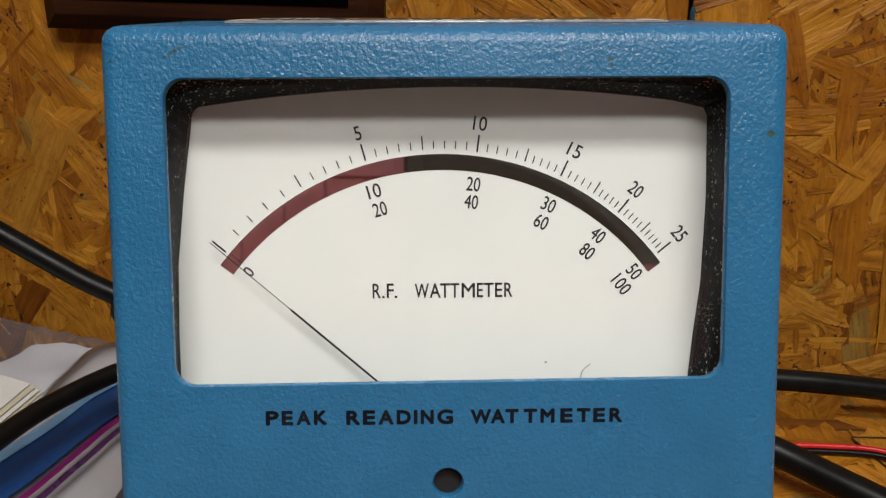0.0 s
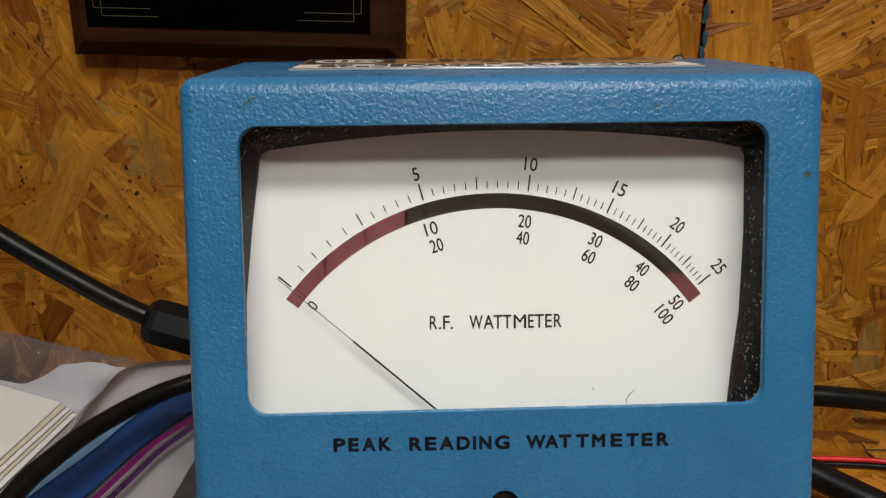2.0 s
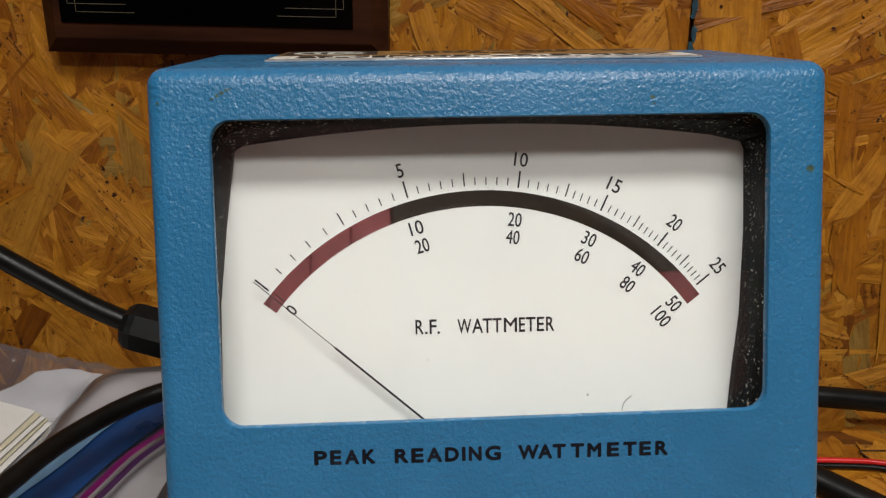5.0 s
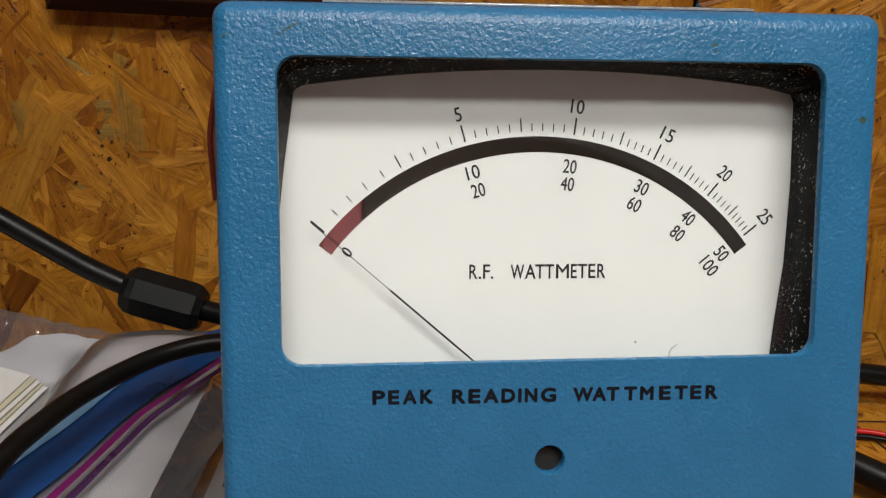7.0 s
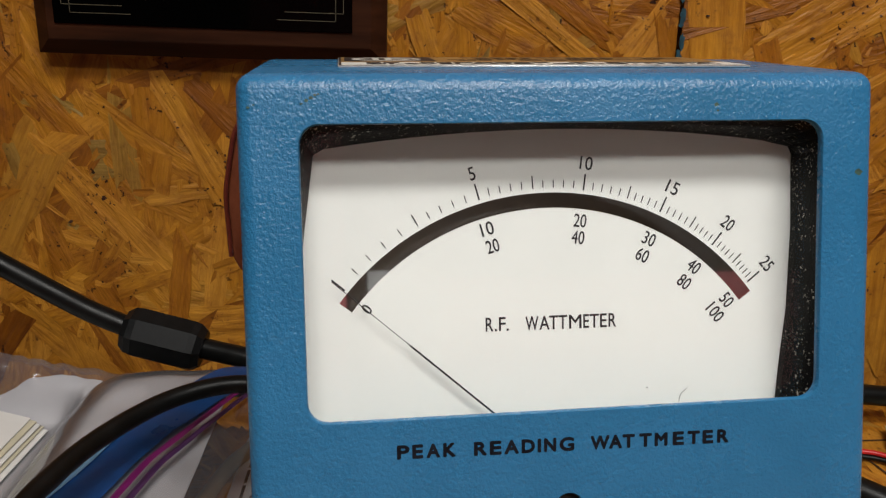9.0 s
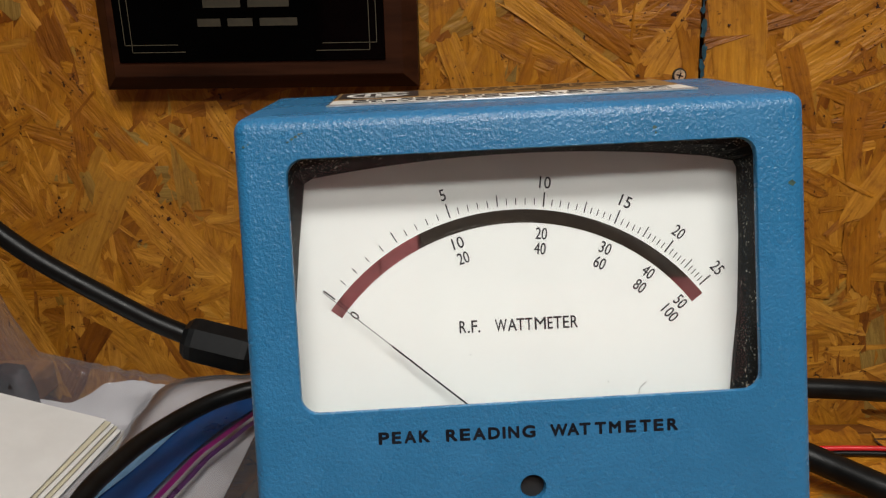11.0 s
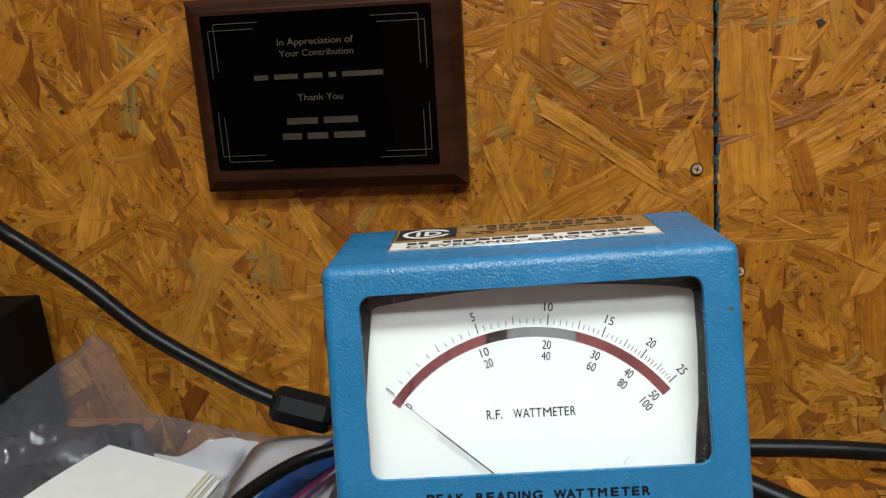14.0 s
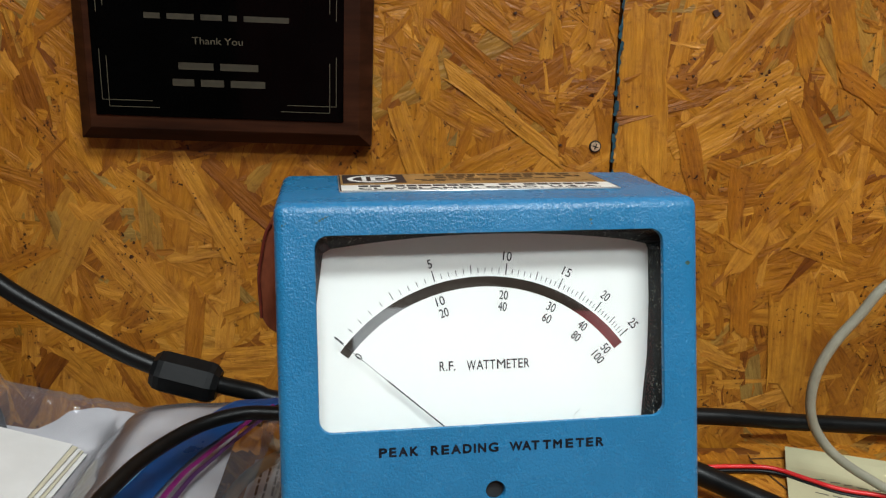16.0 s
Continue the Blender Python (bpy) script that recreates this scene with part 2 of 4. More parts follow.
def joined(bms):
    out = bmesh.new()
    for b in bms:
        me = bpy.data.meshes.new("t")
        b.to_mesh(me)
        b.free()
        out.from_mesh(me)
        bpy.data.meshes.remove(me)
    return out


def smooth_path(pts, steps=10):
    """Catmull-Rom through the points."""
    p = [Vector(a) for a in pts]
    p = [2 * p[0] - p[1]] + p + [2 * p[-1] - p[-2]]
    out = []
    for i in range(1, len(p) - 2):
        for k in range(steps):
            t = k / steps
            out.append(0.5 * (2 * p[i] + (p[i + 1] - p[i - 1]) * t + (2 * p[i - 1] - 5 * p[i] + 4 * p[i + 1] - p[i + 2]) * t * t + (3 * p[i] - p[i - 1] - 3 * p[i + 1] + p[i + 2]) * t ** 3))
    return out + [p[-2]]


def tube(pts, radius, sides=14, steps=10, taper=None):
    path = smooth_path(pts, steps) if steps else [Vector(a) for a in pts]
    bm = bmesh.new()
    rings, up = [], Vector((0.31, 0.17, 0.93)).normalized()
    for i, c in enumerate(path):
        d = (path[min(i + 1, len(path) - 1)] - path[max(i - 1, 0)]).normalized()
        a = (up - d * up.dot(d)).normalized()
        up = a
        b = d.cross(a)
        r = radius * (taper(i / (len(path) - 1)) if taper else 1.0)
        rings.append([bm.verts.new(c + r * (a * math.cos(s * math.tau / sides) + b * math.sin(s * math.tau / sides))) for s in range(sides)])
    for q, w in zip(rings, rings[1:]):
        for s in range(sides):
            bm.faces.new((q[s], q[(s + 1) % sides], w[(s + 1) % sides], w[s]))
    bm.faces.new(rings[0])
    bm.faces.new(rings[-1])
    return bm


def text_bm(body, width, height, m, thick=0.00006, bold=0.0, space=1.0):
    """Letters in the built-in font, cap height and width in metres, standing in x, z and facing -y, their base line's middle at the origin of m."""
    cu = bpy.data.curves.new("t", "FONT")
    cu.body, cu.align_x, cu.resolution_u, cu.space_character = body, "LEFT", 4, space
    ob = new("t", cu)
    me = ob.evaluated_get(bpy.context.evaluated_depsgraph_get()).to_mesh()
    bm = bmesh.new()
    bm.from_mesh(me)
    bpy.data.objects.remove(ob)
    bpy.data.curves.remove(cu)
    xs, ys = [v.co.x for v in bm.verts], [v.co.y for v in bm.verts]
    caps = 0.729 if height else 1.0
    sx, sy = width / (max(xs) - min(xs)), height / caps
    mid = (max(xs) + min(xs)) / 2
    for v in bm.verts:
        v.co = Vector(((v.co.x - mid) * sx, 0.0, v.co.y * sy))
    r = bmesh.ops.extrude_face_region(bm, geom=list(bm.faces))
    bmesh.ops.translate(bm, verts=[v for v in r["geom"] if isinstance(v, bmesh.types.BMVert)], vec=(0, -thick, 0))
    if bold:
        bms = []
        for k, (dx, dz) in enumerate(((0, 0), (1, 0), (-1, 0), (0, 1), (0, -1), (0.7, 0.7), (-0.7, 0.7), (0.7, -0.7), (-0.7, -0.7))):
            c = bm.copy()
            bmesh.ops.translate(c, verts=list(c.verts), vec=(dx * bold, -0.000004 * k, dz * bold))
            bms.append(c)
        bm.free()
        bm = joined(bms)
    bm.transform(m)
    return bm


def spaced_word(letters, left, right, height, s, d, bold, thick=0.00006, turn=0.0):
    """One word set letter by letter: (letter, its left and right edge in any unit), fitted between left and right on the face, in metres."""
    a, b = letters[0][1], letters[-1][2]
    at = lambda u: left + (right - left) * (u - a) / (b - a)  # noqa: E731
    mid = (left + right) / 2
    bms = []
    for ch, u0, u1 in letters:
        w = at(u1) - at(u0) - 2 * bold
        h = height - 2 * bold
        m = on_face(mid, s, d, turn) @ pose((at(u0) + at(u1)) / 2 - mid, 0, bold)
        if ch == ".":
            bms.append(box((-w / 2 - bold, -thick, -bold), (w / 2 + bold, 0.0, w + bold), m=m))
        else:
            bms.append(text_bm(ch, w, h, m, thick, bold))
    return joined(bms)


# ---- oriented-strand board: flakes lying on one another ----
def flake(rng, u, v, long, wide, ang, lift):
    """The outline of one flake on a board, as (u, v, lift) with its own grain coordinates: a long strip, split and torn at its ends."""
    n = 6
    du, dv = math.cos(ang), math.sin(ang)
    w0, w1 = wide * rng.uniform(0.55, 1.15), wide * rng.uniform(0.35, 1.1)
    bend, skew0, skew1 = rng.uniform(-0.05, 0.05) * long, rng.uniform(-0.6, 0.6) * wide, rng.uniform(-0.6, 0.6) * wide
    half = lambda a: (w0 + (w1 - w0) * (a + 0.5)) / 2  # noqa: E731
    mid = lambda a: bend * (1 - 4 * a * a)  # noqa: E731
    edge = [(a * long, half(a) * rng.uniform(0.78, 1.12) + mid(a)) for a in (i / (n - 1) * 0.94 - 0.47 for i in range(n))]
    teeth = 2 + int(wide / 0.006)
    edge += [(long * (0.47 + rng.uniform(-0.05, 0.05)) + skew1 * f, half(0.47) * f + mid(0.47)) for f in (1 - 2 * (k + 1) / (teeth + 1) for k in range(teeth))]
    edge += [(a * long, -half(a) * rng.uniform(0.78, 1.12) + mid(a)) for a in (0.47 - i / (n - 1) * 0.94 for i in range(n))]
    edge += [(long * (-0.47 + rng.uniform(-0.05, 0.05)) + skew0 * f, half(-0.47) * f + mid(-0.47)) for f in (-1 + 2 * (k + 1) / (teeth + 1) for k in range(teeth))]
    tilt_a, tilt_b = rng.uniform(-1, 1) * 0.0006 / long, rng.uniform(-1, 1) * 0.0006 / wide
    return [(u + a * du - b * dv, v + a * dv + b * du, lift + a * tilt_a + b * tilt_b, a, b) for a, b in edge]


def flakes_mesh(name, flakes, place, rng, material=None):
    verts, faces, uv = [], [], []
    for f in flakes:
        k, du, dv = len(verts), rng.uniform(0, 50), rng.uniform(0, 50)
        verts += [place(a, b, c) for a, b, c, _, _ in f]
        faces.append(tuple(range(k, k + len(f))))
        uv += [(a + du, b + dv) for _, _, _, a, b in f]
    me = bpy.data.meshes.new(name)
    me.from_pydata(verts, [], faces)
    layer = me.uv_layers.new(name="grain")
    layer.data.foreach_set("uv", np.array(uv, dtype=np.float32).ravel())
    me.materials.append(material or STRAND)
    me.update()
    return me


def strew(rng, u0, u1, v0, v1, count, top=0.0011, sizes=(0.040, 0.13, 0.009, 0.042)):
    out = []
    for i in range(count):
        long = rng.uniform(sizes[0], sizes[1])
        wide = min(long * 0.45, sizes[2] + (sizes[3] - sizes[2]) * rng.random() ** 1.3)
        ang = rng.gauss(math.pi / 2, 0.75) if rng.random() < 0.6 else rng.uniform(0, math.pi)
        out.append(flake(rng, rng.uniform(u0, u1), rng.uniform(v0, v1), long, wide, ang, 0.0003 + top * i / count))
    return out


WALL_Y, BENCH_Z, SEAM_X = 0.298, 0.862, 0.115
BENCH_BACK, STRAND_LOW = 0.196, 0.74


def seam_x(z):
    return SEAM_X - 0.012 * (z - 1.05)


# ---- the room ----
def room():
    tagged(new("floor", mesh_of("floor", box((-2.2, -2.9, -0.1), (2.2, 0.42, 0.0)), CONCRETE)), "grey concrete workshop floor", "floor", kind="structure")
    tagged(new("ceiling", mesh_of("ceiling", box((-2.2, -2.9, 2.42), (2.2, 0.42, 2.5)), SHED)), "dull brown boarded workshop ceiling", "ceiling", kind="structure")
    for name, lo, hi in (("wall_south", (-2.2, -2.9, 0.0), (2.2, -2.8, 2.42)), ("wall_west", (-2.2, -2.8, 0.0), (-2.1, 0.305, 2.42)), ("wall_east", (2.1, -2.8, 0.0), (2.2, 0.305, 2.42))):
        tagged(new(name, mesh_of(name, box(lo, hi), SHED)), "dull brown boarded workshop wall", "wall", kind="structure")

    # unseen red and grey boards, added only to colour the mirror arc's reflection
    tagged(new("wainscot", mesh_of("wainscot", box((0.55, -2.8, 0.0), (2.1, -2.782, 1.42)), REFLECTED_RED)), "unseen red board added for the mirrored arc to reflect", "wainscot", kind="structure")
    d = empty("red_reflector", pose(-0.25, -2.8, 0), "unseen red planked stand-in added for the mirrored arc to reflect", "door", "structure")
    for k in range(6):
        part("plank", box((-0.70 + 0.15 * k, -2.795, 0.01), (-0.554 + 0.15 * k, -2.76, 2.0), 0.003, 1), REFLECTED_RED, d)
    for z in (0.3, 1.75):
        part("ledge", box((-0.66, -2.7595, z), (0.16, -2.74, z + 0.1), 0.003, 1), REFLECTED_RED, d)
    part("reflector_frame", box((0.204, -2.8, 0.0), (0.27, -2.75, 2.06), 0.003, 1), SHED, d)
    part("reflector_frame", box((-0.77, -2.8, 0.0), (-0.704, -2.75, 2.06), 0.003, 1), SHED, d)
    part("reflector_frame", box((-0.77, -2.8, 2.062), (0.27, -2.75, 2.13), 0.003, 1), SHED, d)
    tagged(new("panel", mesh_of("panel", box((0.28, -2.8, 0.0), (0.545, -2.78, 1.45), 0.003), REFLECTED_GREY)), "unseen grey board added for the mirrored arc to reflect", "panel", kind="structure")


# colours of the added boards that the dial's mirror arc picks up
REFLECTED_GREY = plain("reflected_grey", (0.62, 0.63, 0.64), 0.6, 5.0, 0.15, 0.2, 0.002)
REFLECTED_RED = plain("reflected_red", (0.62, 0.18, 0.19), 0.6, 4.0, 0.3, 0.2, 0.002)
room()


def osb_wall():
    wall = empty("wall_north", pose(0, WALL_Y, BENCH_Z), "orange-brown oriented strand board wall behind the bench", "wall", "structure")
    z0, z1 = 0.0, 2.42
    for lo, hi, mid in ((-2.2, None, -1), (None, 2.2, 1)):
        pts = [(lo, z0), (seam_x(z0) - 0.0012, z0), (seam_x(z1) - 0.0012, z1), (lo, z1)] if hi is None else [(seam_x(z0) + 0.0012, z0), (hi, z0), (hi, z1), (seam_x(z1) + 0.0012, z1)]
        part("board", poly_prism(pts, 0.012, pose(0, WALL_Y, 0)), OSB, wall, "orange-brown oriented strand board sheet", smooth=False)
    part("backing", box((-2.2, WALL_Y + 0.0125, 0), (2.2, WALL_Y + 0.05, 2.42)), RUBBER, wall)
    rng = random.Random(5)
    under = strew(rng, -0.80, seam_x(1.05) - 0.004, STRAND_LOW, 1.45, 4600) + strew(rng, seam_x(1.05) + 0.004, 0.80, STRAND_LOW, 1.45, 3400)

    def clip(f):
        side = -1 if sum(a for a, *_ in f) / len(f) < SEAM_X else 1
        return [((min(a, seam_x(b) - 0.0012) if side < 0 else max(a, seam_x(b) + 0.0012)), b, c, d, e) for a, b, c, d, e in f]

    under += strew(rng, -0.45, seam_x(1.05) - 0.004, 0.76, 1.22, 620, 0.0007, (0.006, 0.040, 0.002, 0.011)) + strew(rng, seam_x(1.05) + 0.004, 0.36, 0.76, 1.22, 420, 0.0007, (0.006, 0.040, 0.002, 0.011))
    place = lambda a, b, c: (a, WALL_Y - c - WALL_Y, b - BENCH_Z)  # noqa: E731
    under = under[:8000] + [[(a, b, c + 0.0008, d, e) for a, b, c, d, e in f] for f in under[8000:]]
    ob = new("strand_layer", flakes_mesh("strand_layer", [clip(f) for f in under], place, rng))
    ob.parent = wall
    tagged(ob, "pressed wood strands", kind="stuff")
    top = strew(rng, -0.42, seam_x(1.05) - 0.004, 0.79, 1.22, 150, 0.0004, (0.04, 0.13, 0.006, 0.036)) + strew(rng, seam_x(1.05) + 0.004, 0.34, 0.79, 1.22, 90, 0.0004, (0.04, 0.13, 0.006, 0.036))
    for f in top:
        f = clip([(a, b, c + 0.0011, d, e) for a, b, c, d, e in f])
        s = new("strand", flakes_mesh("strand", [f], place, rng, STRAND_ONE))
        s.parent = wall
    # the few broad flakes that stand out
    for n, (x0, z0, x1, z1, wide, m) in enumerate(((0.133, 1.125, 0.141, 1.012, 0.032, STRAND_PALE), (0.206, 1.022, 0.207, 0.972, 0.026, STRAND_RED), (0.160, 1.026, 0.240, 1.076, 0.034, STRAND_PALE), (0.216, 0.947, 0.221, 0.895, 0.027, STRAND_RED),
                                                  (-0.012, 1.116, 0.079, 1.044, 0.013, STRAND_RED), (0.000, 1.085, 0.085, 1.020, 0.022, STRAND_PALE), (-0.176, 1.031, -0.137, 0.954, 0.022, STRAND_PALE), (0.246, 0.962, 0.283, 1.007, 0.02, STRAND_PALE), (0.253, 0.936, 0.258, 0.847, 0.03, STRAND_PALE),
                                                  (-0.165, 0.934, -0.178, 0.857, 0.016, STRAND_RED), (0.178, 1.075, 0.218, 1.125, 0.022, STRAND_PALE), (-0.030, 1.062, -0.012, 1.005, 0.022, STRAND_PALE), (0.163, 1.050, 0.178, 1.000, 0.014, STRAND_RED), (0.262, 1.085, 0.300, 1.062, 0.022, STRAND_RED))):
        v = Vector((x1 - x0, z1 - z0))
        f = clip(flake(rng, (x0 + x1) / 2, (z0 + z1) / 2, v.length, wide, math.atan2(v.y, v.x), 0.0019 + 0.00004 * n))
        s = new("strand", flakes_mesh("strand", [f], place, rng, m))
        s.parent = wall
    # knots and dark pits
    kr = random.Random(12)
    pits = []
    for k in range(44):
        x, z, r = kr.uniform(-0.40, 0.34), kr.uniform(0.88, 1.20), kr.uniform(0.0006, 0.0013) if k else 0.0
        if k < 4:
            x, z, r = ((0.176, 1.120, 0.0030), (0.147, 1.106, 0.0012), (0.046, 1.118, 0.0013), (-0.330, 1.100, 0.0022))[k]
        n = 9
        pts = [(x + r * kr.uniform(0.5, 1.3) * math.cos(a * math.tau / n), z + 0.7 * r * kr.uniform(0.5, 1.3) * math.sin(a * math.tau / n)) for a in range(n)]
        pits.append(poly_prism(pts, 0.0012, pose(0, WALL_Y - 0.0027, 0)))
    ob = part("knot", joined(pits), PIT, wall, "dark knots and pits in the strand board")
    tagged(ob, "dark knots and pits in the strand board", kind="stuff")
    # paint and dirt in the joint, screws beside it, a dark brown strip low on the wall
    rr = random.Random(4)
    bms = []
    z = 0.95
    while z < 1.24:
        h, w = rr.uniform(0.002, 0.013), rr.uniform(0.0010, 0.0032)
        sx = seam_x(z) + rr.uniform(-0.0004, 0.0016)
        n = 13
        pts = [(sx + w / 2 * rr.uniform(0.45, 1.25) * math.cos(a * math.tau / n), z + h / 2 * rr.uniform(0.7, 1.15) * math.sin(a * math.tau / n)) for a in range(n)]
        bms.append(poly_prism(pts, -0.0006, pose(0, WALL_Y - 0.0022 - 0.00001 * len(bms), 0)))
        z += h * rr.uniform(0.3, 1.1)
    part("joint_paint", joined(bms), TEAL, wall, "dark teal paint smeared along the board joint")
    part("dark_strip", box((-1.2, WALL_Y - 0.014, 0.782), (1.2, WALL_Y - 0.0036, 0.806), 0.002), STRIP_BROWN, wall, "dark brown strip low on the wall")
    return wall


wall = osb_wall()


def bench():
    b = empty("workbench", pose(0, -0.1, 0.0), "oriented strand board workbench top against the wall", "workbench")
    part("bench_top", box((-1.3, -0.42, BENCH_Z - 0.02), (1.3, BENCH_BACK, BENCH_Z - 0.0012), 0.002), OSB, b, smooth=False)
    part("rear_board", box((-1.3, BENCH_BACK + 0.001, BENCH_Z - 0.02), (-0.30, WALL_Y - 0.003, BENCH_Z), 0.002), OSB, b, smooth=False)
    for x in (-1.2, 1.2):
        for y in (-0.36, 0.14):
            part("leg", box((x - 0.045, y - 0.045, 0.0), (x + 0.045, y + 0.045, BENCH_Z - 0.0205), 0.003), SHED, b)
    rng = random.Random(9)
    fl = strew(rng, -0.6, 0.6, -0.4, 0.19, 3200, 0.0009)
    ob = new("strand_layer", flakes_mesh("strand_layer", fl, lambda x, y, c: (x, y + 0.1, BENCH_Z - 0.0012 + c), rng))
    ob.parent = b
    tagged(ob, "pressed wood strands", kind="stuff")


bench()


def ceiling_lamp(y):
    e = empty("ceiling_light", pose(LAMP_X, y, 2.42), "white metal twin tube lamp, lit, under the ceiling", "ceiling light", group="tube lamps")
    part("housing", box((LAMP_X - 0.62, y - 0.11, 2.36), (LAMP_X + 0.62, y + 0.11, 2.4195), 0.006), WHITE_METAL, e)
    for dy in (-0.06, 0.06):
        part("tube", tube([(LAMP_X - 0.6, y + dy, 2.335), (LAMP_X + 0.6, y + dy, 2.335)], 0.013, 12, 0), TUBE_GLOW, e)


ceiling_lamp(-0.63)
ceiling_lamp(-1.17)

# ---- the wattmeter ----
# The face leans back by TILT; on the face x runs right, d inwards, s up along the slope from height 1.
TURN_M = pose(0, 0, 1.0, 0, 0, 4.97)
TILT = 14.83
FACE = TURN_M @ pose(0, 0, 0, -TILT, 0, 0)
CX = 0.0022


def on_face(x, s, d=0.0, turn=0.0):
    """Pose at a point of the face; turn: degrees clockwise."""
    return FACE @ pose(x, d, s - 1.0) @ pose(0, 0, 0, 0, turn, 0)


def rounded(x0, x1, z0, z1, r, n=6):
    out = []
    for cx, cz, a0 in ((x1 - r, z1 - r, 0), (x0 + r, z1 - r, 90), (x0 + r, z0 + r, 180), (x1 - r, z0 + r, 270)):
        out += [(cx + r * math.cos(radians(a0 + 90 * i / n)), cz + r * math.sin(radians(a0 + 90 * i / n))) for i in range(n + 1)]
    return out


WIN = (-0.0540, 0.0584, 0.9935, 1.0550)
TOP_Z, BACK_Y = 1.0627, 0.079


def case_bm():
    ta = math.tan(radians(TILT))
    prof = [((BENCH_Z + 0.004 - 1) * ta, BENCH_Z + 0.004 - 1), ((TOP_Z - 1) * ta, TOP_Z - 1), (BACK_Y, TOP_Z - 1.0037), (BACK_Y, BENCH_Z + 0.004 - 1)]
    bm = bmesh.new()
    left = [bm.verts.new((CX - 0.0683, y, z)) for y, z in prof]
    right = [bm.verts.new((CX + 0.0686, y, z)) for y, z in prof]
    bm.faces.new(left)
    bm.faces.new(list(reversed(right)))
    for i in range(4):
        j = (i + 1) % 4
        bm.faces.new((left[i], right[i], right[j], left[j]))
    bmesh.ops.recalc_face_normals(bm, faces=bm.faces)
    bmesh.ops.bevel(bm, geom=list(bm.edges), offset=0.0034, segments=5, profile=0.5, affect="EDGES")
    front = max((f for f in bm.faces if f.normal.y < -0.9), key=lambda f: f.calc_area())
    rim = list(front.edges)
    bmesh.ops.delete(bm, geom=[front], context="FACES_ONLY")
    loops = []
    lean = pose(0, 0, 0, -TILT, 0, 0)
    for pts, deep in ((rounded(*WIN, 0.0042), 0.0016), ([(0.00125 + 0.0033 * math.cos(a * math.tau / 24), 0.9724 + 0.0033 * math.sin(a * math.tau / 24)) for a in range(24)], 0.004)):
        a = [bm.verts.new(lean @ Vector((x, 0, z - 1))) for x, z in pts]
        e = [bm.edges.new((a[i], a[(i + 1) % len(a)])) for i in range(len(a))]
        loops += e
        # a small roll of paint into the opening, then the wall of it
        c = Vector((sum(x for x, _ in pts) / len(pts), sum(z for _, z in pts) / len(pts)))
        prev = a
        for inset, d in ((0.00025, 0.0003), (0.00035, 0.0009), (0.00035, deep)):
            ring = []
            for x, z in pts:
                k = 1 - inset / (Vector((x, z)) - c).length
                ring.append(bm.verts.new(lean @ Vector((c.x + (x - c.x) * k, d, c.y + (z - c.y) * k - 1))))
            for i in range(len(a)):
                j = (i + 1) % len(a)
                bm.faces.new((prev[i], prev[j], ring[j], ring[i]))
            prev = ring
    bmesh.ops.triangle_fill(bm, edges=rim + loops, use_beauty=True)
    bm.transform(TURN_M)
    return bm


def arc_point(deg, r):
    return 0.0007 + r * math.sin(radians(deg)), 0.9803 + r * math.cos(radians(deg))


MARKS = [(0.0, -49.6), (0.5, -45.3), (1.0, -41.4), (1.5, -37.4), (2.0, -33.2), (2.5, -29.3), (3.0, -26.4), (4.0, -20.8), (5.0, -15.3), (7.5, -3.6), (10.0, 7.4), (12.5, 17.3), (15.0, 25.2), (17.5, 32.8), (20.0, 39.3), (22.5, 45.5), (25.0, 51.1)]


def watt_angle(w):
    for (a, p), (b, q) in zip(MARKS, MARKS[1:]):
        if a <= w <= b:
            return p + (q - p) * (w - a) / (b - a)
    return MARKS[-1][1]


DIAL_D = 0.0125


def dial_box(x0, s0, x1, s1, wide, d=DIAL_D, thick=0.00006):
    """A ruled line on the dial."""
    v = Vector((x1 - x0, s1 - s0))
    n = Vector((-v.y, v.x)).normalized() * wide / 2
    return poly_prism([(x0 + n.x, s0 + n.y - 1), (x1 + n.x, s1 + n.y - 1), (x1 - n.x, s1 - n.y - 1), (x0 - n.x, s0 - n.y - 1)], -thick, FACE @ pose(0, d, 0))


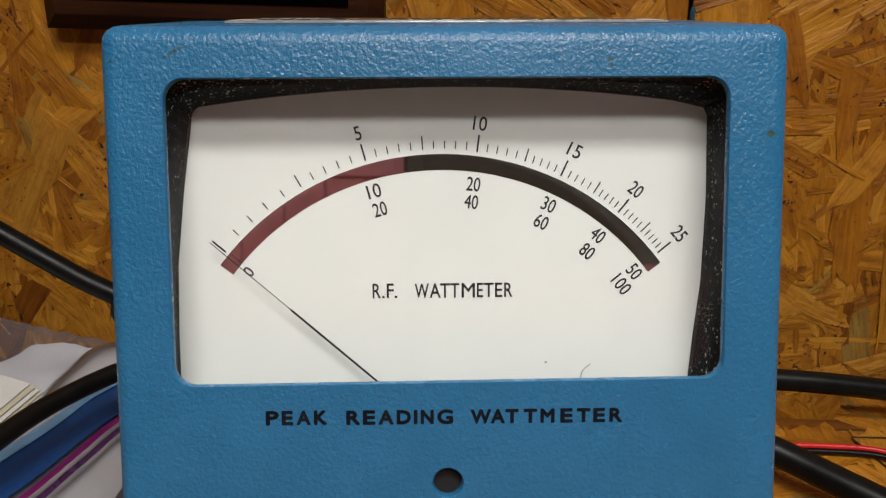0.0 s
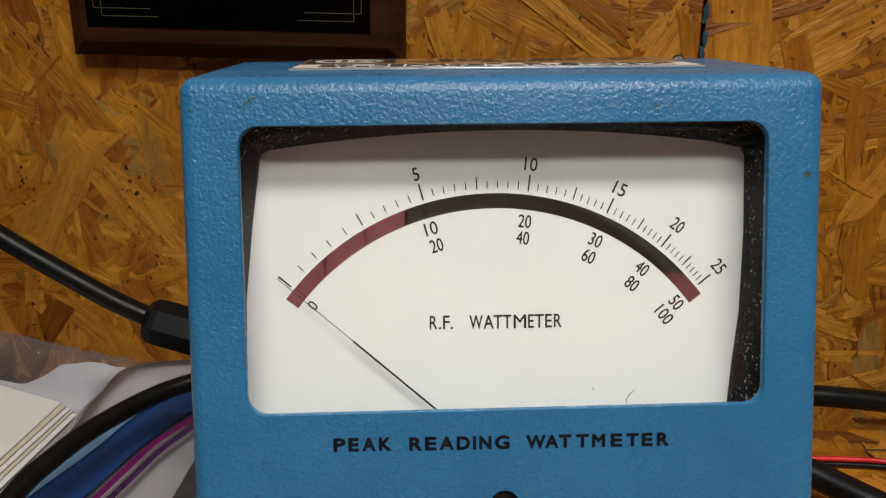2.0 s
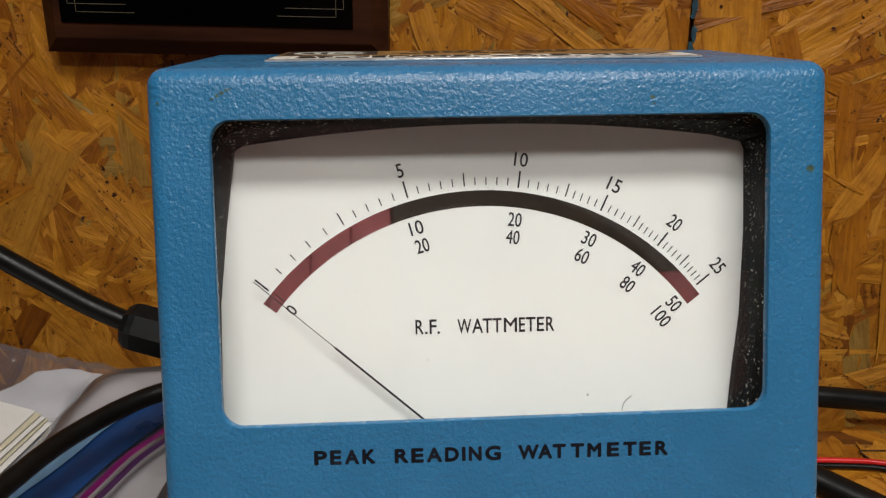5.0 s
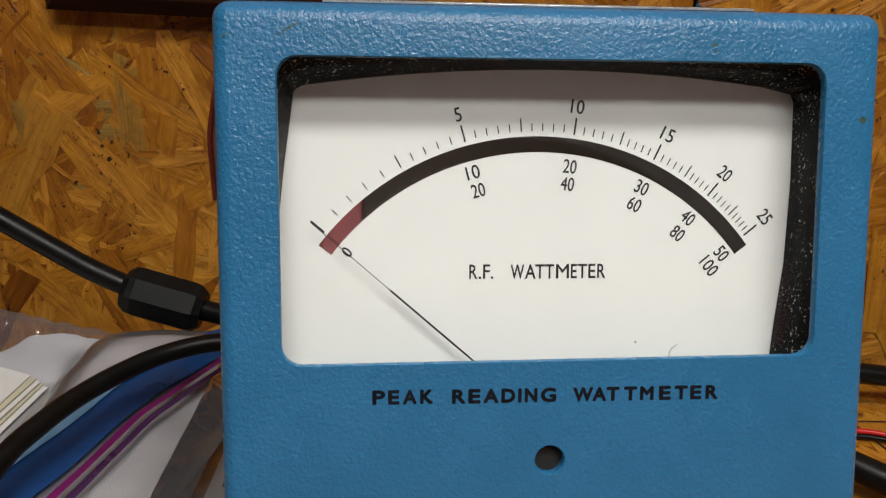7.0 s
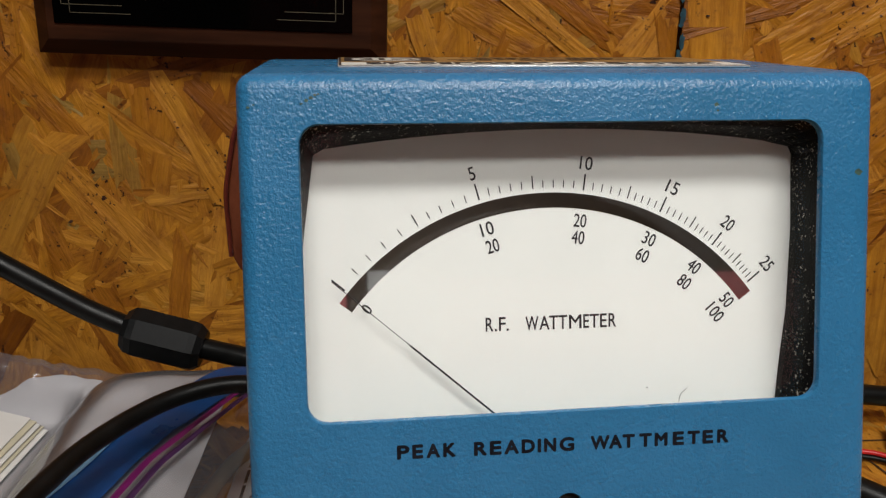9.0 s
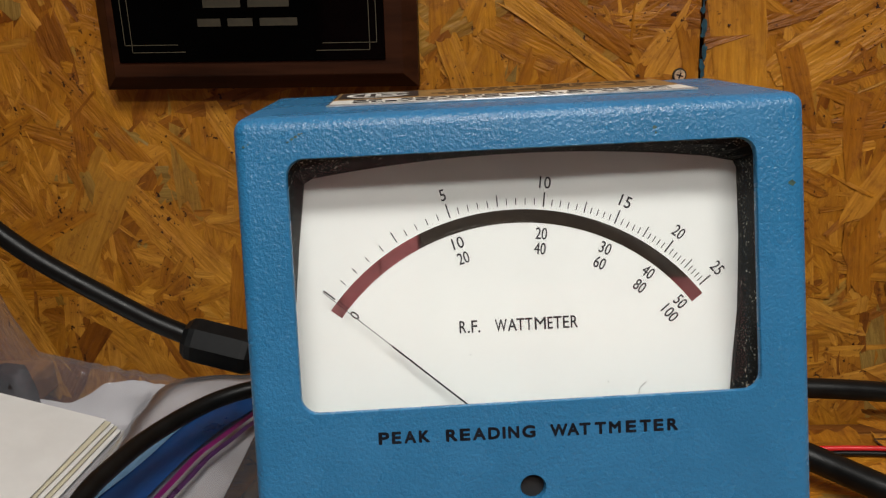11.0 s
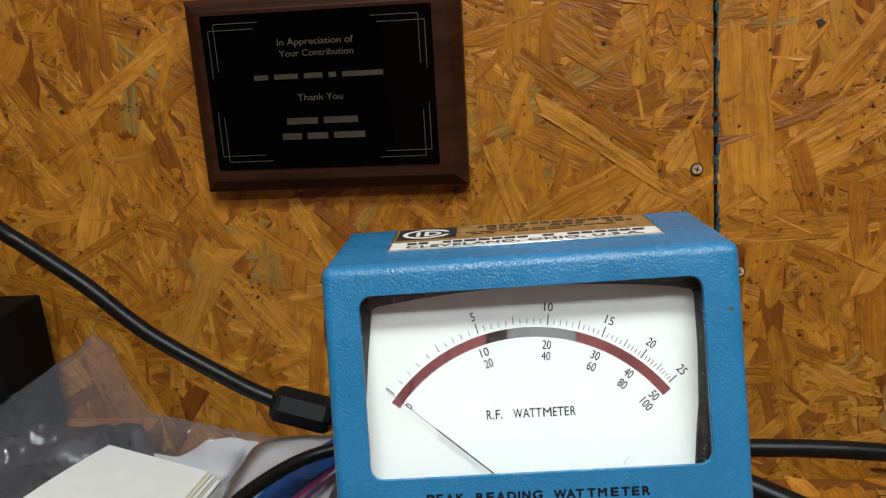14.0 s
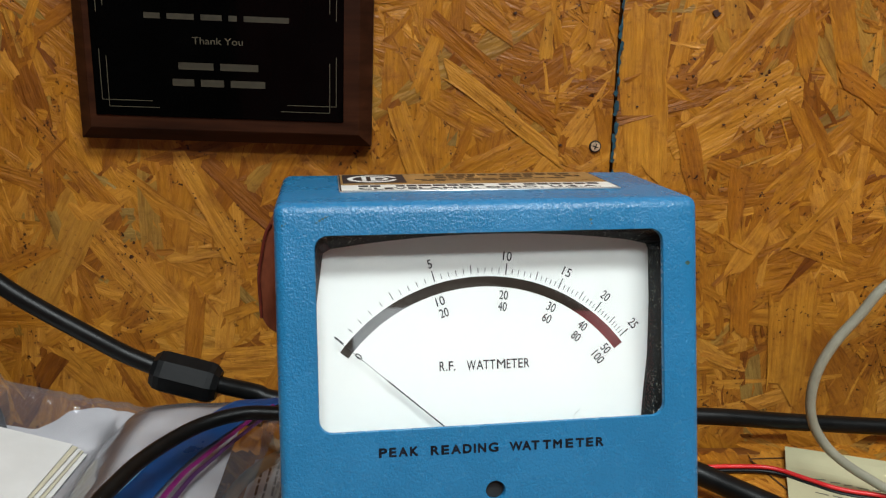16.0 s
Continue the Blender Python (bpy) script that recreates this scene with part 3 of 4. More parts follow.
def wattmeter():
    base = TURN_M @ pose(0, 0.02, BENCH_Z - 1.0)
    e = empty("wattmeter", base, "blue textured metal peak reading radio-frequency wattmeter with sloping front", "wattmeter")
    case = part("case", case_bm(), BLUE, e, "blue wrinkle-painted metal case")
    for x in (-0.05, 0.054):
        for y in (-0.03, 0.06):
            bm = bmesh.new()
            bmesh.ops.create_cone(bm, cap_ends=True, segments=20, radius1=0.006, radius2=0.0075, depth=0.006)
            bm.transform(TURN_M @ pose(x, y, BENCH_Z + 0.003 - 1.0))
            part("rubber_foot", bm, RUBBER, e)
    # dial and what is printed on it
    dial = part("dial", poly_prism([(-0.062, -0.0125), (0.065, -0.0125), (0.065, 0.0585), (-0.062, 0.0585)], 0.001, FACE @ pose(0, DIAL_D, 0)), DIAL, e, "white printed dial card")
    n = 60
    out = [arc_point(-52.4 + 105.5 * i / n, 0.0599) for i in range(n + 1)] + [arc_point(53.1 - 105.5 * i / n, 0.0565) for i in range(n + 1)]
    bm = bmesh.new()
    vs = [bm.verts.new(FACE @ Vector((x, DIAL_D - 0.00008, s - 1))) for x, s in out]
    for i in range(n):
        bm.faces.new((vs[i], vs[i + 1], vs[2 * n - i], vs[2 * n + 1 - i]))
    r = bmesh.ops.extrude_face_region(bm, geom=list(bm.faces))
    shift = (FACE.to_3x3() @ Vector((0, 0.00006, 0)))
    bmesh.ops.translate(bm, verts=[v for v in r["geom"] if isinstance(v, bmesh.types.BMVert)], vec=shift)
    part("mirror_arc", bm, MIRROR, dial, "narrow mirrored arc against parallax")
    for k in range(51):
        w = k * 0.5
        a = watt_angle(w)
        r0, r1, wide = (0.0607, 0.0644, 0.00038) if k % 10 == 0 else (0.0609, 0.0638, 0.00028) if k % 5 == 0 else (0.0610, 0.0627, 0.00023)
        part("tick", dial_box(*arc_point(a, r0), *arc_point(a, r1), wide), INK, dial)
    for txt, x, s, a in (("5", -17.2, 1044.8, -15.3), ("10", 9.0, 1046.7, 7.4), ("15", 29.4, 1040.8, 25.2), ("20", 42.8, 1032.3, 39.3), ("25", 52.5, 1022.6, 51.1),
                         ("10", -13.9, 1032.5, -15.3), ("20", -12.7, 1028.6, -15.3), ("20", 7.5, 1033.8, 7.4), ("40", 7.0, 1030.0, 7.4), ("30", 23.8, 1029.2, 25.2), ("60", 22.2, 1025.5, 25.2),
                         ("40", 34.6, 1022.5, 39.3), ("80", 32.3, 1019.0, 39.3), ("50", 42.7, 1014.4, 51.1), ("100", 39.9, 1011.6, 51.1), ("0", -41.1, 1015.4, -49.6)):
        h = 0.0031 if txt != "0" else 0.0026
        part("numeral", text_bm(txt, 0.00135 * len(txt) + (0.0002 if len(txt) > 1 else 0.0), h, on_face(x / 1000 + 0.00025, s / 1000, DIAL_D, a) @ pose(0, 0, -h / 2), bold=0.00003), INK, dial)
    part("lettering", spaced_word((("R", 660, 675), (".", 677.7, 682), ("F", 686, 699), (".", 700.7, 705)), -0.0143, -0.0090, 0.0034, 1.0092, DIAL_D, 0.00004), INK, dial)
    part("lettering", spaced_word((("W", 732.5, 757.5), ("A", 759, 778.5), ("T", 777.8, 794.8), ("T", 796, 812), ("M", 816, 840), ("E", 843.5, 854.5), ("T", 856, 873.5), ("E", 876, 889), ("R", 892.5, 907.5)), -0.00515, 0.01615, 0.0034, 1.0091, DIAL_D, 0.00004), INK, dial)
    hair = [FACE @ Vector((x, DIAL_D - 0.0002, s - 1)) for x, s in ((0.0312, 0.9908), (0.0317, 0.9926), (0.0334, 0.9940))]
    part("fibre", tube(hair, 0.00006, 6, 6), INK, dial, "tiny stray dark fibre")
    for x, t, r in ((-0.0118, 1.0035, 0.00016), (0.0150, 1.0010, 0.00012), (0.0235, 0.9945, 0.00022), (-0.0262, 1.0462, 0.00014), (-0.0440, 0.9962, 0.00014)):
        lint = bmesh.new()
        bmesh.ops.create_icosphere(lint, subdivisions=1, radius=r)
        lint.transform(FACE @ pose(x, DIAL_D - 0.0001, t - 1))
        part("lint", lint, INK, dial)
    # needle, lifted off the card
    d = DIAL_D - 0.0022
    piv, tip = Vector((0.0007, 0.9790)), Vector((-0.0483, 1.0219))
    at = lambda f: piv + (tip - piv) * f  # noqa: E731
    part("needle", joined([dial_box(*at(0.0), *at(0.66), 0.00042, d, 0.00025), dial_box(*at(0.655), *at(1.0), 0.00016, d, 0.00012)]), INK, e, "thin black needle resting at zero")
    # black mask between the case and the dial, arched along the top
    hole = [(-0.0560, 0.9900), (-0.0560, 1.0005), (-0.0556, 1.0170), (-0.0538, 1.0330), (-0.0515, 1.0490), (-0.0505, 1.0503)]
    hole += [(-0.0505 + 0.1078 * i / 16, 1.0503 + 0.0040 * (1 - (2 * i / 16 - 1) ** 2)) for i in range(1, 16)]
    hole += [(0.0573, 1.0497), (0.0581, 1.0480), (0.0583, 1.0310), (0.0575, 1.0120), (0.0560, 1.0000), (0.0550, 0.9900)]
    outer = [(-0.062, 0.9890), (0.066, 0.9890), (0.066, 1.0575), (-0.062, 1.0575)]
    bm = bmesh.new()
    eds = []
    for pts in (hole, outer):
        v = [bm.verts.new((x, 0, z - 1)) for x, z in pts]
        eds += [bm.edges.new((v[i], v[(i + 1) % len(v)])) for i in range(len(v))]
    bmesh.ops.triangle_fill(bm, edges=eds, use_beauty=True)
    r = bmesh.ops.extrude_face_region(bm, geom=list(bm.faces))
    bmesh.ops.translate(bm, verts=[v for v in r["geom"] if isinstance(v, bmesh.types.BMVert)], vec=(0, 0.0022, 0))
    bmesh.ops.translate(bm, verts=list(bm.verts), vec=(0, 0.0101, 0))
    # the black lining that narrows from behind the case down to the mask
    win = rounded(WIN[0] - 0.0004, WIN[1] + 0.0004, WIN[2] - 0.005, WIN[3] + 0.0004, 0.0042)
    centre = Vector((0.002, 1.022))

    def out_to(poly, ang):
        d, best = Vector((math.cos(ang), math.sin(ang))), 0.0
        for p, q in zip(poly, poly[1:] + poly[:1]):
            p, q = Vector(p) - centre, Vector(q) - centre
            e = q - p
            det = d.x * -e.y + d.y * e.x
            if abs(det) > 1e-12:
                t, u = (p.x * -e.y + p.y * e.x) / det, (d.x * p.y - d.y * p.x) / det
                if t > best and -1e-6 <= u <= 1 + 1e-6:
                    best = t
        return centre + d * best

    angs = [math.tau * i / 160 for i in range(160)]
    a = [bm.verts.new((p.x, 0.0014, p.y - 1)) for p in (out_to(win, g) for g in angs)]
    b = [bm.verts.new((p.x, 0.0102, p.y - 1)) for p in (out_to(hole, g) for g in angs)]
    for i in range(160):
        j = (i + 1) % 160
        bm.faces.new((a[i], a[j], b[j], b[i]))
    bm.transform(FACE)
    part("mask", bm, MASK, e, "black crinkled mask round the dial", smooth=False)
    pane = part("window_pane", box((WIN[0] - 0.002, 0.0, WIN[2] - 1.002), (WIN[1] + 0.002, 0.001, WIN[3] - 0.998), m=FACE @ pose(0, 0.0042, 0)), GLASS, e, "clear flat meter window")
    pane.visible_shadow = False
    # lettering on the case
    for letters, x0, x1, s in (((("P", 467, 491), ("E", 496, 517), ("A", 523, 549), ("K", 555, 579)), -35.7, -23.3, 985.3),
                               ((("R", 614, 638), ("E", 643, 665), ("A", 670, 697), ("D", 702, 727), ("I", 732, 738.5), ("N", 744, 767), ("G", 773, 801)), -19.4, 2.4, 985.05),
                               ((("W", 834, 870), ("A", 869, 894), ("T", 894.5, 918), ("T", 926.5, 950.5), ("M", 956, 981), ("E", 991, 1013), ("T", 1020, 1044), ("E", 1049, 1070), ("R", 1077.5, 1100)), 6.0, 37.3, 984.8)):
        part("lettering", spaced_word(letters, x0 / 1000, x1 / 1000, 0.0032, s / 1000, -0.00002, 0.00017, 0.00005, 0.4), LETTER, case)
    bm = bmesh.new()
    bmesh.ops.create_cone(bm, cap_ends=True, segments=24, radius1=0.003, radius2=0.003, depth=0.002)
    bm.transform(on_face(0.00125, 0.9724, 0.0032) @ pose(0, 0, 0, 90))
    part("zero_adjuster", bm, RUBBER, e, "black recessed zero adjuster")
    # maker's plate on top
    top = TURN_M @ pose(0, 0.016, TOP_Z - 1, -3.45) @ pose(0, -0.016, 0)
    plate = part("label_plate", box((-0.0456, 0.0352, 0.00005), (0.0512, 0.0735, 0.0007), 0.0002, 1, top), ALUMINIUM, e, "thin metal label plate, brown and white")
    part("black_border", box((-0.0453, 0.0356, 0.00068), (0.0509, 0.0732, 0.00074), m=top), INK, plate)
    lab = top @ pose(0, 0.0018, -0.0002)
    part("white_strip", box((-0.0448, 0.0340, 0.0009), (0.0504, 0.0455, 0.00100), m=lab), LABEL_WHITE, plate)
    part("brown_field", box((-0.0448, 0.0462, 0.0009), (0.0504, 0.0708, 0.00100), m=lab), COPPER, plate)
    rng = random.Random(3)
    x = -0.039
    while x < 0.0445:
        w = rng.uniform(0.0030, 0.0044)
        if rng.random() > 0.07:
            part("bar", box((x, 0.0406, 0.00101), (x + w, 0.0440, 0.00106), m=lab), INK, plate)
        x += w + 0.0007
    flat = lab @ pose(0.0028, 0.0352, 0.00101, -90)
    part("lettering", text_bm("CLEVELAND, OHIO, U.S.A.", 0.0835, 0.0036, flat, bold=0.00022, space=1.1), INK, plate)
    for y, x0, x1, h in ((0.0646, -0.0135, 0.040, 0.0036), (0.0596, -0.0135, 0.044, 0.0036), (0.0556, -0.018, 0.040, 0.0020), (0.0524, -0.016, 0.020, 0.0020)):
        x = x0
        while x < x1:
            w = rng.uniform(0.0020, 0.0042) if h > 0.003 else rng.uniform(0.003, 0.007)
            if rng.random() > 0.15:
                part("bar", box((x, y, 0.00101), (min(x + w, 0.046), y + h, 0.00105), m=lab), LABEL_DARK, plate)
            x += w + 0.0009
    part("black_patch", box((-0.0440, 0.0494, 0.00100), (-0.0215, 0.0696, 0.00103), m=lab), INK, plate)
    bm = bmesh.new()
    arc = [18 + 324 * i / 40 for i in range(41)]
    ring = [[bm.verts.new((-0.0330 + rx * math.cos(radians(g)), 0.0592 + ry * math.sin(radians(g)), 0.00106)) for g in arc] for rx, ry in ((0.0092, 0.0082), (0.0074, 0.0062))]
    for i in range(40):
        bm.faces.new((ring[0][i], ring[0][i + 1], ring[1][i + 1], ring[1][i]))
    half = [-90 + 180 * i / 20 for i in range(21)]
    ring = [[bm.verts.new((-0.0325 + rx * math.cos(radians(g)), 0.0592 + ry * math.sin(radians(g)), 0.00106)) for g in half] for rx, ry in ((0.0052, 0.0042), (0.0036, 0.0027))]
    for i in range(20):
        bm.faces.new((ring[0][i], ring[0][i + 1], ring[1][i + 1], ring[1][i]))
    for x, v in ((-0.0362, 0.0042), (-0.0330, 0.0042)):
        bm.faces.new([bm.verts.new((x + p, 0.0592 + q, 0.00107)) for p, q in ((-0.0008, -v), (0.0008, -v), (0.0008, v), (-0.0008, v))])
    bm.transform(lab)
    part("emblem", bm, LABEL_WHITE, plate, "pale oval emblem")
    # reddish pouch on the case's side, near the back
    side = TURN_M @ pose(CX - 0.0683, 0.050, 0.0)
    bm = poly_prism([(-0.0005, 0.0485), (-0.0028, 0.0480), (-0.0048, 0.0440), (-0.0068, 0.0350), (-0.0078, 0.0285), (-0.0077, 0.0190), (-0.0076, 0.0125), (-0.0060, 0.0090), (-0.0036, 0.0070), (-0.0005, 0.0066)], 0.017, side, 0.0009)
    holder = part("side_holder", bm, REDWOOD, e, "worn reddish brown pouch on the side of the case")
    rim = [side @ Vector((x, -0.0003, z)) for x, z in ((-0.0030, 0.0478), (-0.0050, 0.0440), (-0.0070, 0.0350), (-0.0080, 0.0285), (-0.0079, 0.0190), (-0.0078, 0.0130))]
    part("rim", tube(rim, 0.0006, 8, 6), DULL_RED, holder, "thin dull red rim")
    bm = bmesh.new()
    bmesh.ops.create_uvsphere(bm, u_segments=16, v_segments=10, radius=0.0024)
    bm.transform(side @ pose(-0.0070, 0.008, 0.0275) @ Matrix.Diagonal((0.8, 1, 1.4, 1)))
    part("stud", bm, RUBBER, holder, "small dark stud")
    # chips in the paint
    for x, s, r in ((0.0669, 1.0435, 0.0009), (0.0341, 1.0583, 0.0005), (0.0344, 1.0570, 0.0003), (-0.0528, 1.0590, 0.0003), (-0.0518, 1.0596, 0.00035), (-0.0509, 1.0601, 0.0004), (-0.0501, 1.0607, 0.0003), (-0.0494, 1.0609, 0.00025), (-0.0632, 1.0583, 0.0003), (-0.0621, 1.0588, 0.00025)):
        bm = bmesh.new()
        rr = random.Random(int(x * 1e5))
        bm.faces.new([bm.verts.new(FACE @ Vector((x - 0.0002 + r * 1.25 * rr.uniform(0.6, 1.1) * math.cos(a * math.tau / 9), -0.00004, s - 1 + r * rr.uniform(0.5, 1.1) * math.sin(a * math.tau / 9)))) for a in range(9)])
        part("paint_chip", bm, CHIP, case, "dark green spot of bare metal")


def mask_material():
    m, nt, b = mat("black_crinkle", (0.006, 0.006, 0.006), 0.5, spec=0.12)
    n = tex(nt, 1500.0, 2.0, 0.6)
    n2 = tex(nt, 160.0, 3.0, 0.7)
    s = ramp(nt, n.outputs[0], [(0.61, (0.002, 0.002, 0.002)), (0.66, (0.44, 0.42, 0.36))])
    k = ramp(nt, n2.outputs[0], [(0.44, (0.0, 0.0, 0.0)), (0.56, (1.0, 1.0, 1.0))])
    nt.links.new(mixc(nt, k, (0.004, 0.004, 0.004), s), b.inputs["Base Color"])
    bump(nt, b, n.outputs[0], 0.35, 0.0004)
    return m


MASK = mask_material()
DULL_RED = plain("dull_red", (0.12, 0.020, 0.012), 0.4, 200.0, 0.3)
REDWOOD = wood_material("reddish_wood", (0.09, 0.022, 0.011), (0.25, 0.075, 0.036), (160.0, 160.0, 60.0))
CHIP = plain("bare_spot", (0.03, 0.07, 0.05), 0.6, 900.0, 0.5)
wattmeter()


# ---- the plaque on the wall ----
def plaque():
    x0, x1, z0, z1, yf = -0.2262, -0.0452, 1.0395, 1.1665, 0.2800
    e = empty("award_plaque", pose((x0 + x1) / 2, WALL_Y - 0.002, z0), "dark walnut award plaque with engraved black plate on the wall", "plaque")
    bm = bmesh.new()
    ch = 0.0075
    rings = []
    for dx, y in ((0.0, WALL_Y - 0.0016), (0.0, yf + 0.0065), (0.0012, yf + 0.0055), (ch, yf + 0.0004), (ch + 0.0008, yf)):
        rings.append([bm.verts.new(p) for p in ((x0 + dx, y, z0 + dx), (x1 - dx, y, z0 + dx), (x1 - dx, y, z1 - dx), (x0 + dx, y, z1 - dx))])
    for a, b in zip(rings, rings[1:]):
        for i in range(4):
            bm.faces.new((a[i], a[(i + 1) % 4], b[(i + 1) % 4], b[i]))
    bm.faces.new(rings[0])
    bm.faces.new(rings[-1])
    part("board", bm, WALNUT, e, "dark walnut board with chamfered edge", smooth=False)
    px0, px1, pz0, pz1 = -0.2140, -0.0628, 1.0553, 1.1560
    plate = part("plate", box((px0, yf - 0.0010, pz0), (px1, yf - 0.0001, pz1), 0.0003, 1), PLATE, e, "glossy black engraved plate")
    cx = -0.1388
    for txt, w, z in (("In Appreciation of", 0.0502, 1.1352), ("Your Contribution", 0.0492, 1.1280), ("Thank You", 0.0302, 1.0998)):
        part("lettering", text_bm(txt, w, 0.0043, pose(cx, yf - 0.0010, z), 0.00005), GILT, plate)
    for z, words, h in ((1.1138, (0.0095, 0.016, 0.0125, 0.005, 0.027), 0.0033), (1.0844, (0.021, 0.023), 0.0042), (1.0744, (0.013, 0.014, 0.021), 0.0042)):
        total = sum(words) + 0.004 * (len(words) - 1)
        x = cx - total / 2
        for w in words:
            part("bar", box((x, yf - 0.00105, z), (x + w, yf - 0.0010, z + h)), GILT_DULL, plate)
            x += w + 0.004
    for sx in (0, 1):
        for sz in (0, 1):
            fx = lambda a: px0 + a if sx == 0 else px1 - a  # noqa: E731
            fz = lambda a: pz0 + a if sz == 0 else pz1 - a  # noqa: E731
            for a, b, ln in ((0.0045, 0.0095, 0.030), (0.0085, 0.0055, 0.030)):
                for (u0, w0), (u1, w1) in (((a, b), (a, b + ln)), ((a, b), (a + ln, b))):
                    p, q = (fx(u0), fz(w0)), (fx(u1), fz(w1))
                    lo = (min(p[0], q[0]) - 0.0002, yf - 0.00105, min(p[1], q[1]) - 0.0002)
                    hi = (max(p[0], q[0]) + 0.0002, yf - 0.0010, max(p[1], q[1]) + 0.0002)
                    part("border_line", box(lo, hi), GILT, plate)
    # it hangs a little askew, its right side low
    e.matrix_world = pose(x0, 0, z0 - 0.001, 0, 1.4, 0) @ pose(-x0, 0, -z0) @ world_of(e)


plaque()


# ---- cables and clutter ----
def cables():
    e = empty("power_cable", pose(0, 0.21, 0.9), "thick black cable with a moulded ferrite, sagging along the wall", "cable")
    pts = [(-0.56, 0.262, 1.19), (-0.45, 0.238, 1.118), (-0.3415, 0.214, 1.0410), (-0.320, 0.212, 1.0255), (-0.285, 0.211, 0.9985), (-0.258, 0.211, 0.9725), (-0.238, 0.211, 0.9565), (-0.204, 0.211, 0.9342), (-0.184, 0.212, 0.9215), (-0.155, 0.2115, 0.9088), (-0.132, 0.209, 0.9040), (-0.112, 0.205, 0.9010), (-0.098, 0.203, 0.8972), (-0.03, 0.20, 0.8895), (0.06, 0.20, 0.8865), (0.153, 0.200, 0.8847), (0.213, 0.200, 0.8798), (0.275, 0.20, 0.8752), (0.42, 0.19, 0.869), (0.60, 0.17, 0.8675)]
    part("jacket", tube(pts, 0.0052, 16, 10), CABLE_BLACK, e)
    a, b = Vector((-0.1722, 0.2122, 0.9138)), Vector((-0.1345, 0.2105, 0.9036))
    prof = lambda f: min(1.0, 0.74 + 2.6 * f, 0.74 + 2.6 * (1 - f))  # noqa: E731
    part("ferrite", tube([a + (b - a) * (i / 12) for i in range(13)], 0.0126, 8, 0, prof), BLACK_PLASTIC, e, "black octagonal ferrite block", smooth=False)

    pts = [(0.0, 0.115, 0.915), (-0.05, 0.122, 0.928), (-0.087, 0.124, 0.931), (-0.105, 0.122, 0.932), (-0.123, 0.112, 0.931), (-0.138, 0.091, 0.930), (-0.146, 0.070, 0.929), (-0.151, 0.050, 0.926), (-0.156, 0.010, 0.912), (-0.163, -0.05, 0.888), (-0.18, -0.14, 0.8665), (-0.22, -0.25, 0.8655)]
    thing("thin_cable", tube(pts, 0.0035, 14, 10), CABLE_BLACK, "thin black cable looping over the plastic bag", "cable", at=pose(-0.15, 0.05, BENCH_Z))
    pts = [(0.02, 0.17, 0.906), (0.09, 0.165, 0.8905), (0.1318, 0.150, 0.8792), (0.1592, 0.130, 0.8746), (0.19, 0.105, 0.8705), (0.23, 0.06, 0.8686), (0.30, -0.03, 0.8686), (0.38, -0.16, 0.8686)]
    thing("coaxial_cable", tube(pts, 0.0062, 16, 10), CABLE_BLACK, "thick black coaxial cable running from behind the wattmeter", "cable", at=pose(0.13, 0.1, BENCH_Z))
    pts = [(0.40, 0.165, 1.12), (0.30, 0.152, 1.040), (0.255, 0.150, 1.010), (0.225, 0.150, 0.987), (0.213, 0.150, 0.970), (0.203, 0.150, 0.956), (0.1965, 0.150, 0.942), (0.194, 0.150, 0.929), (0.195, 0.150, 0.915), (0.200, 0.149, 0.902), (0.211, 0.147, 0.889), (0.229, 0.143, 0.877), (0.250, 0.136, 0.869), (0.30, 0.115, 0.8665), (0.42, 0.05, 0.8665)]
    thing("grey_cable", tube(pts, 0.0027, 14, 10), CABLE_GREY, "grey cable curling down onto the bench", "cable", at=pose(0.25, 0.14, BENCH_Z))
    pts = [(-0.02, 0.205, 0.885), (-0.06, 0.203, 0.873), (-0.097, 0.192, 0.8665), (-0.112, 0.172, 0.8665), (-0.119, 0.150, 0.8665), (-0.128, 0.10, 0.8665), (-0.14, 0.0, 0.8665)]
    thing("grey_cable", tube(pts, 0.0036, 14, 10), CABLE_GREY, "grey cable lying beneath the plastic bag", "cable", at=pose(-0.1, 0.17, BENCH_Z))
    e = empty("twin_wire", pose(0.2, 0.155, BENCH_Z), "thin red and black twin wire across the note", "wire")
    line = [(0.06, 0.168, 0.8665), (0.10, 0.171, 0.8665), (0.154, 0.1725, 0.8665), (0.168, 0.1725, 0.8665), (0.184, 0.1715, 0.8665), (0.194, 0.1675, 0.8665), (0.207, 0.1565, 0.8665), (0.219, 0.1475, 0.8665), (0.240, 0.1405, 0.8665), (0.30, 0.125, 0.8660), (0.40, 0.11, 0.8645)]
    part("red_core", tube(line, 0.0013, 10, 8), WIRE_RED, e, "red insulated wire")
    part("black_core", tube([(x, y - 0.0012, z - 0.0021) for x, y, z in line], 0.0013, 10, 8), CABLE_BLACK, e, "black insulated wire")


cables()


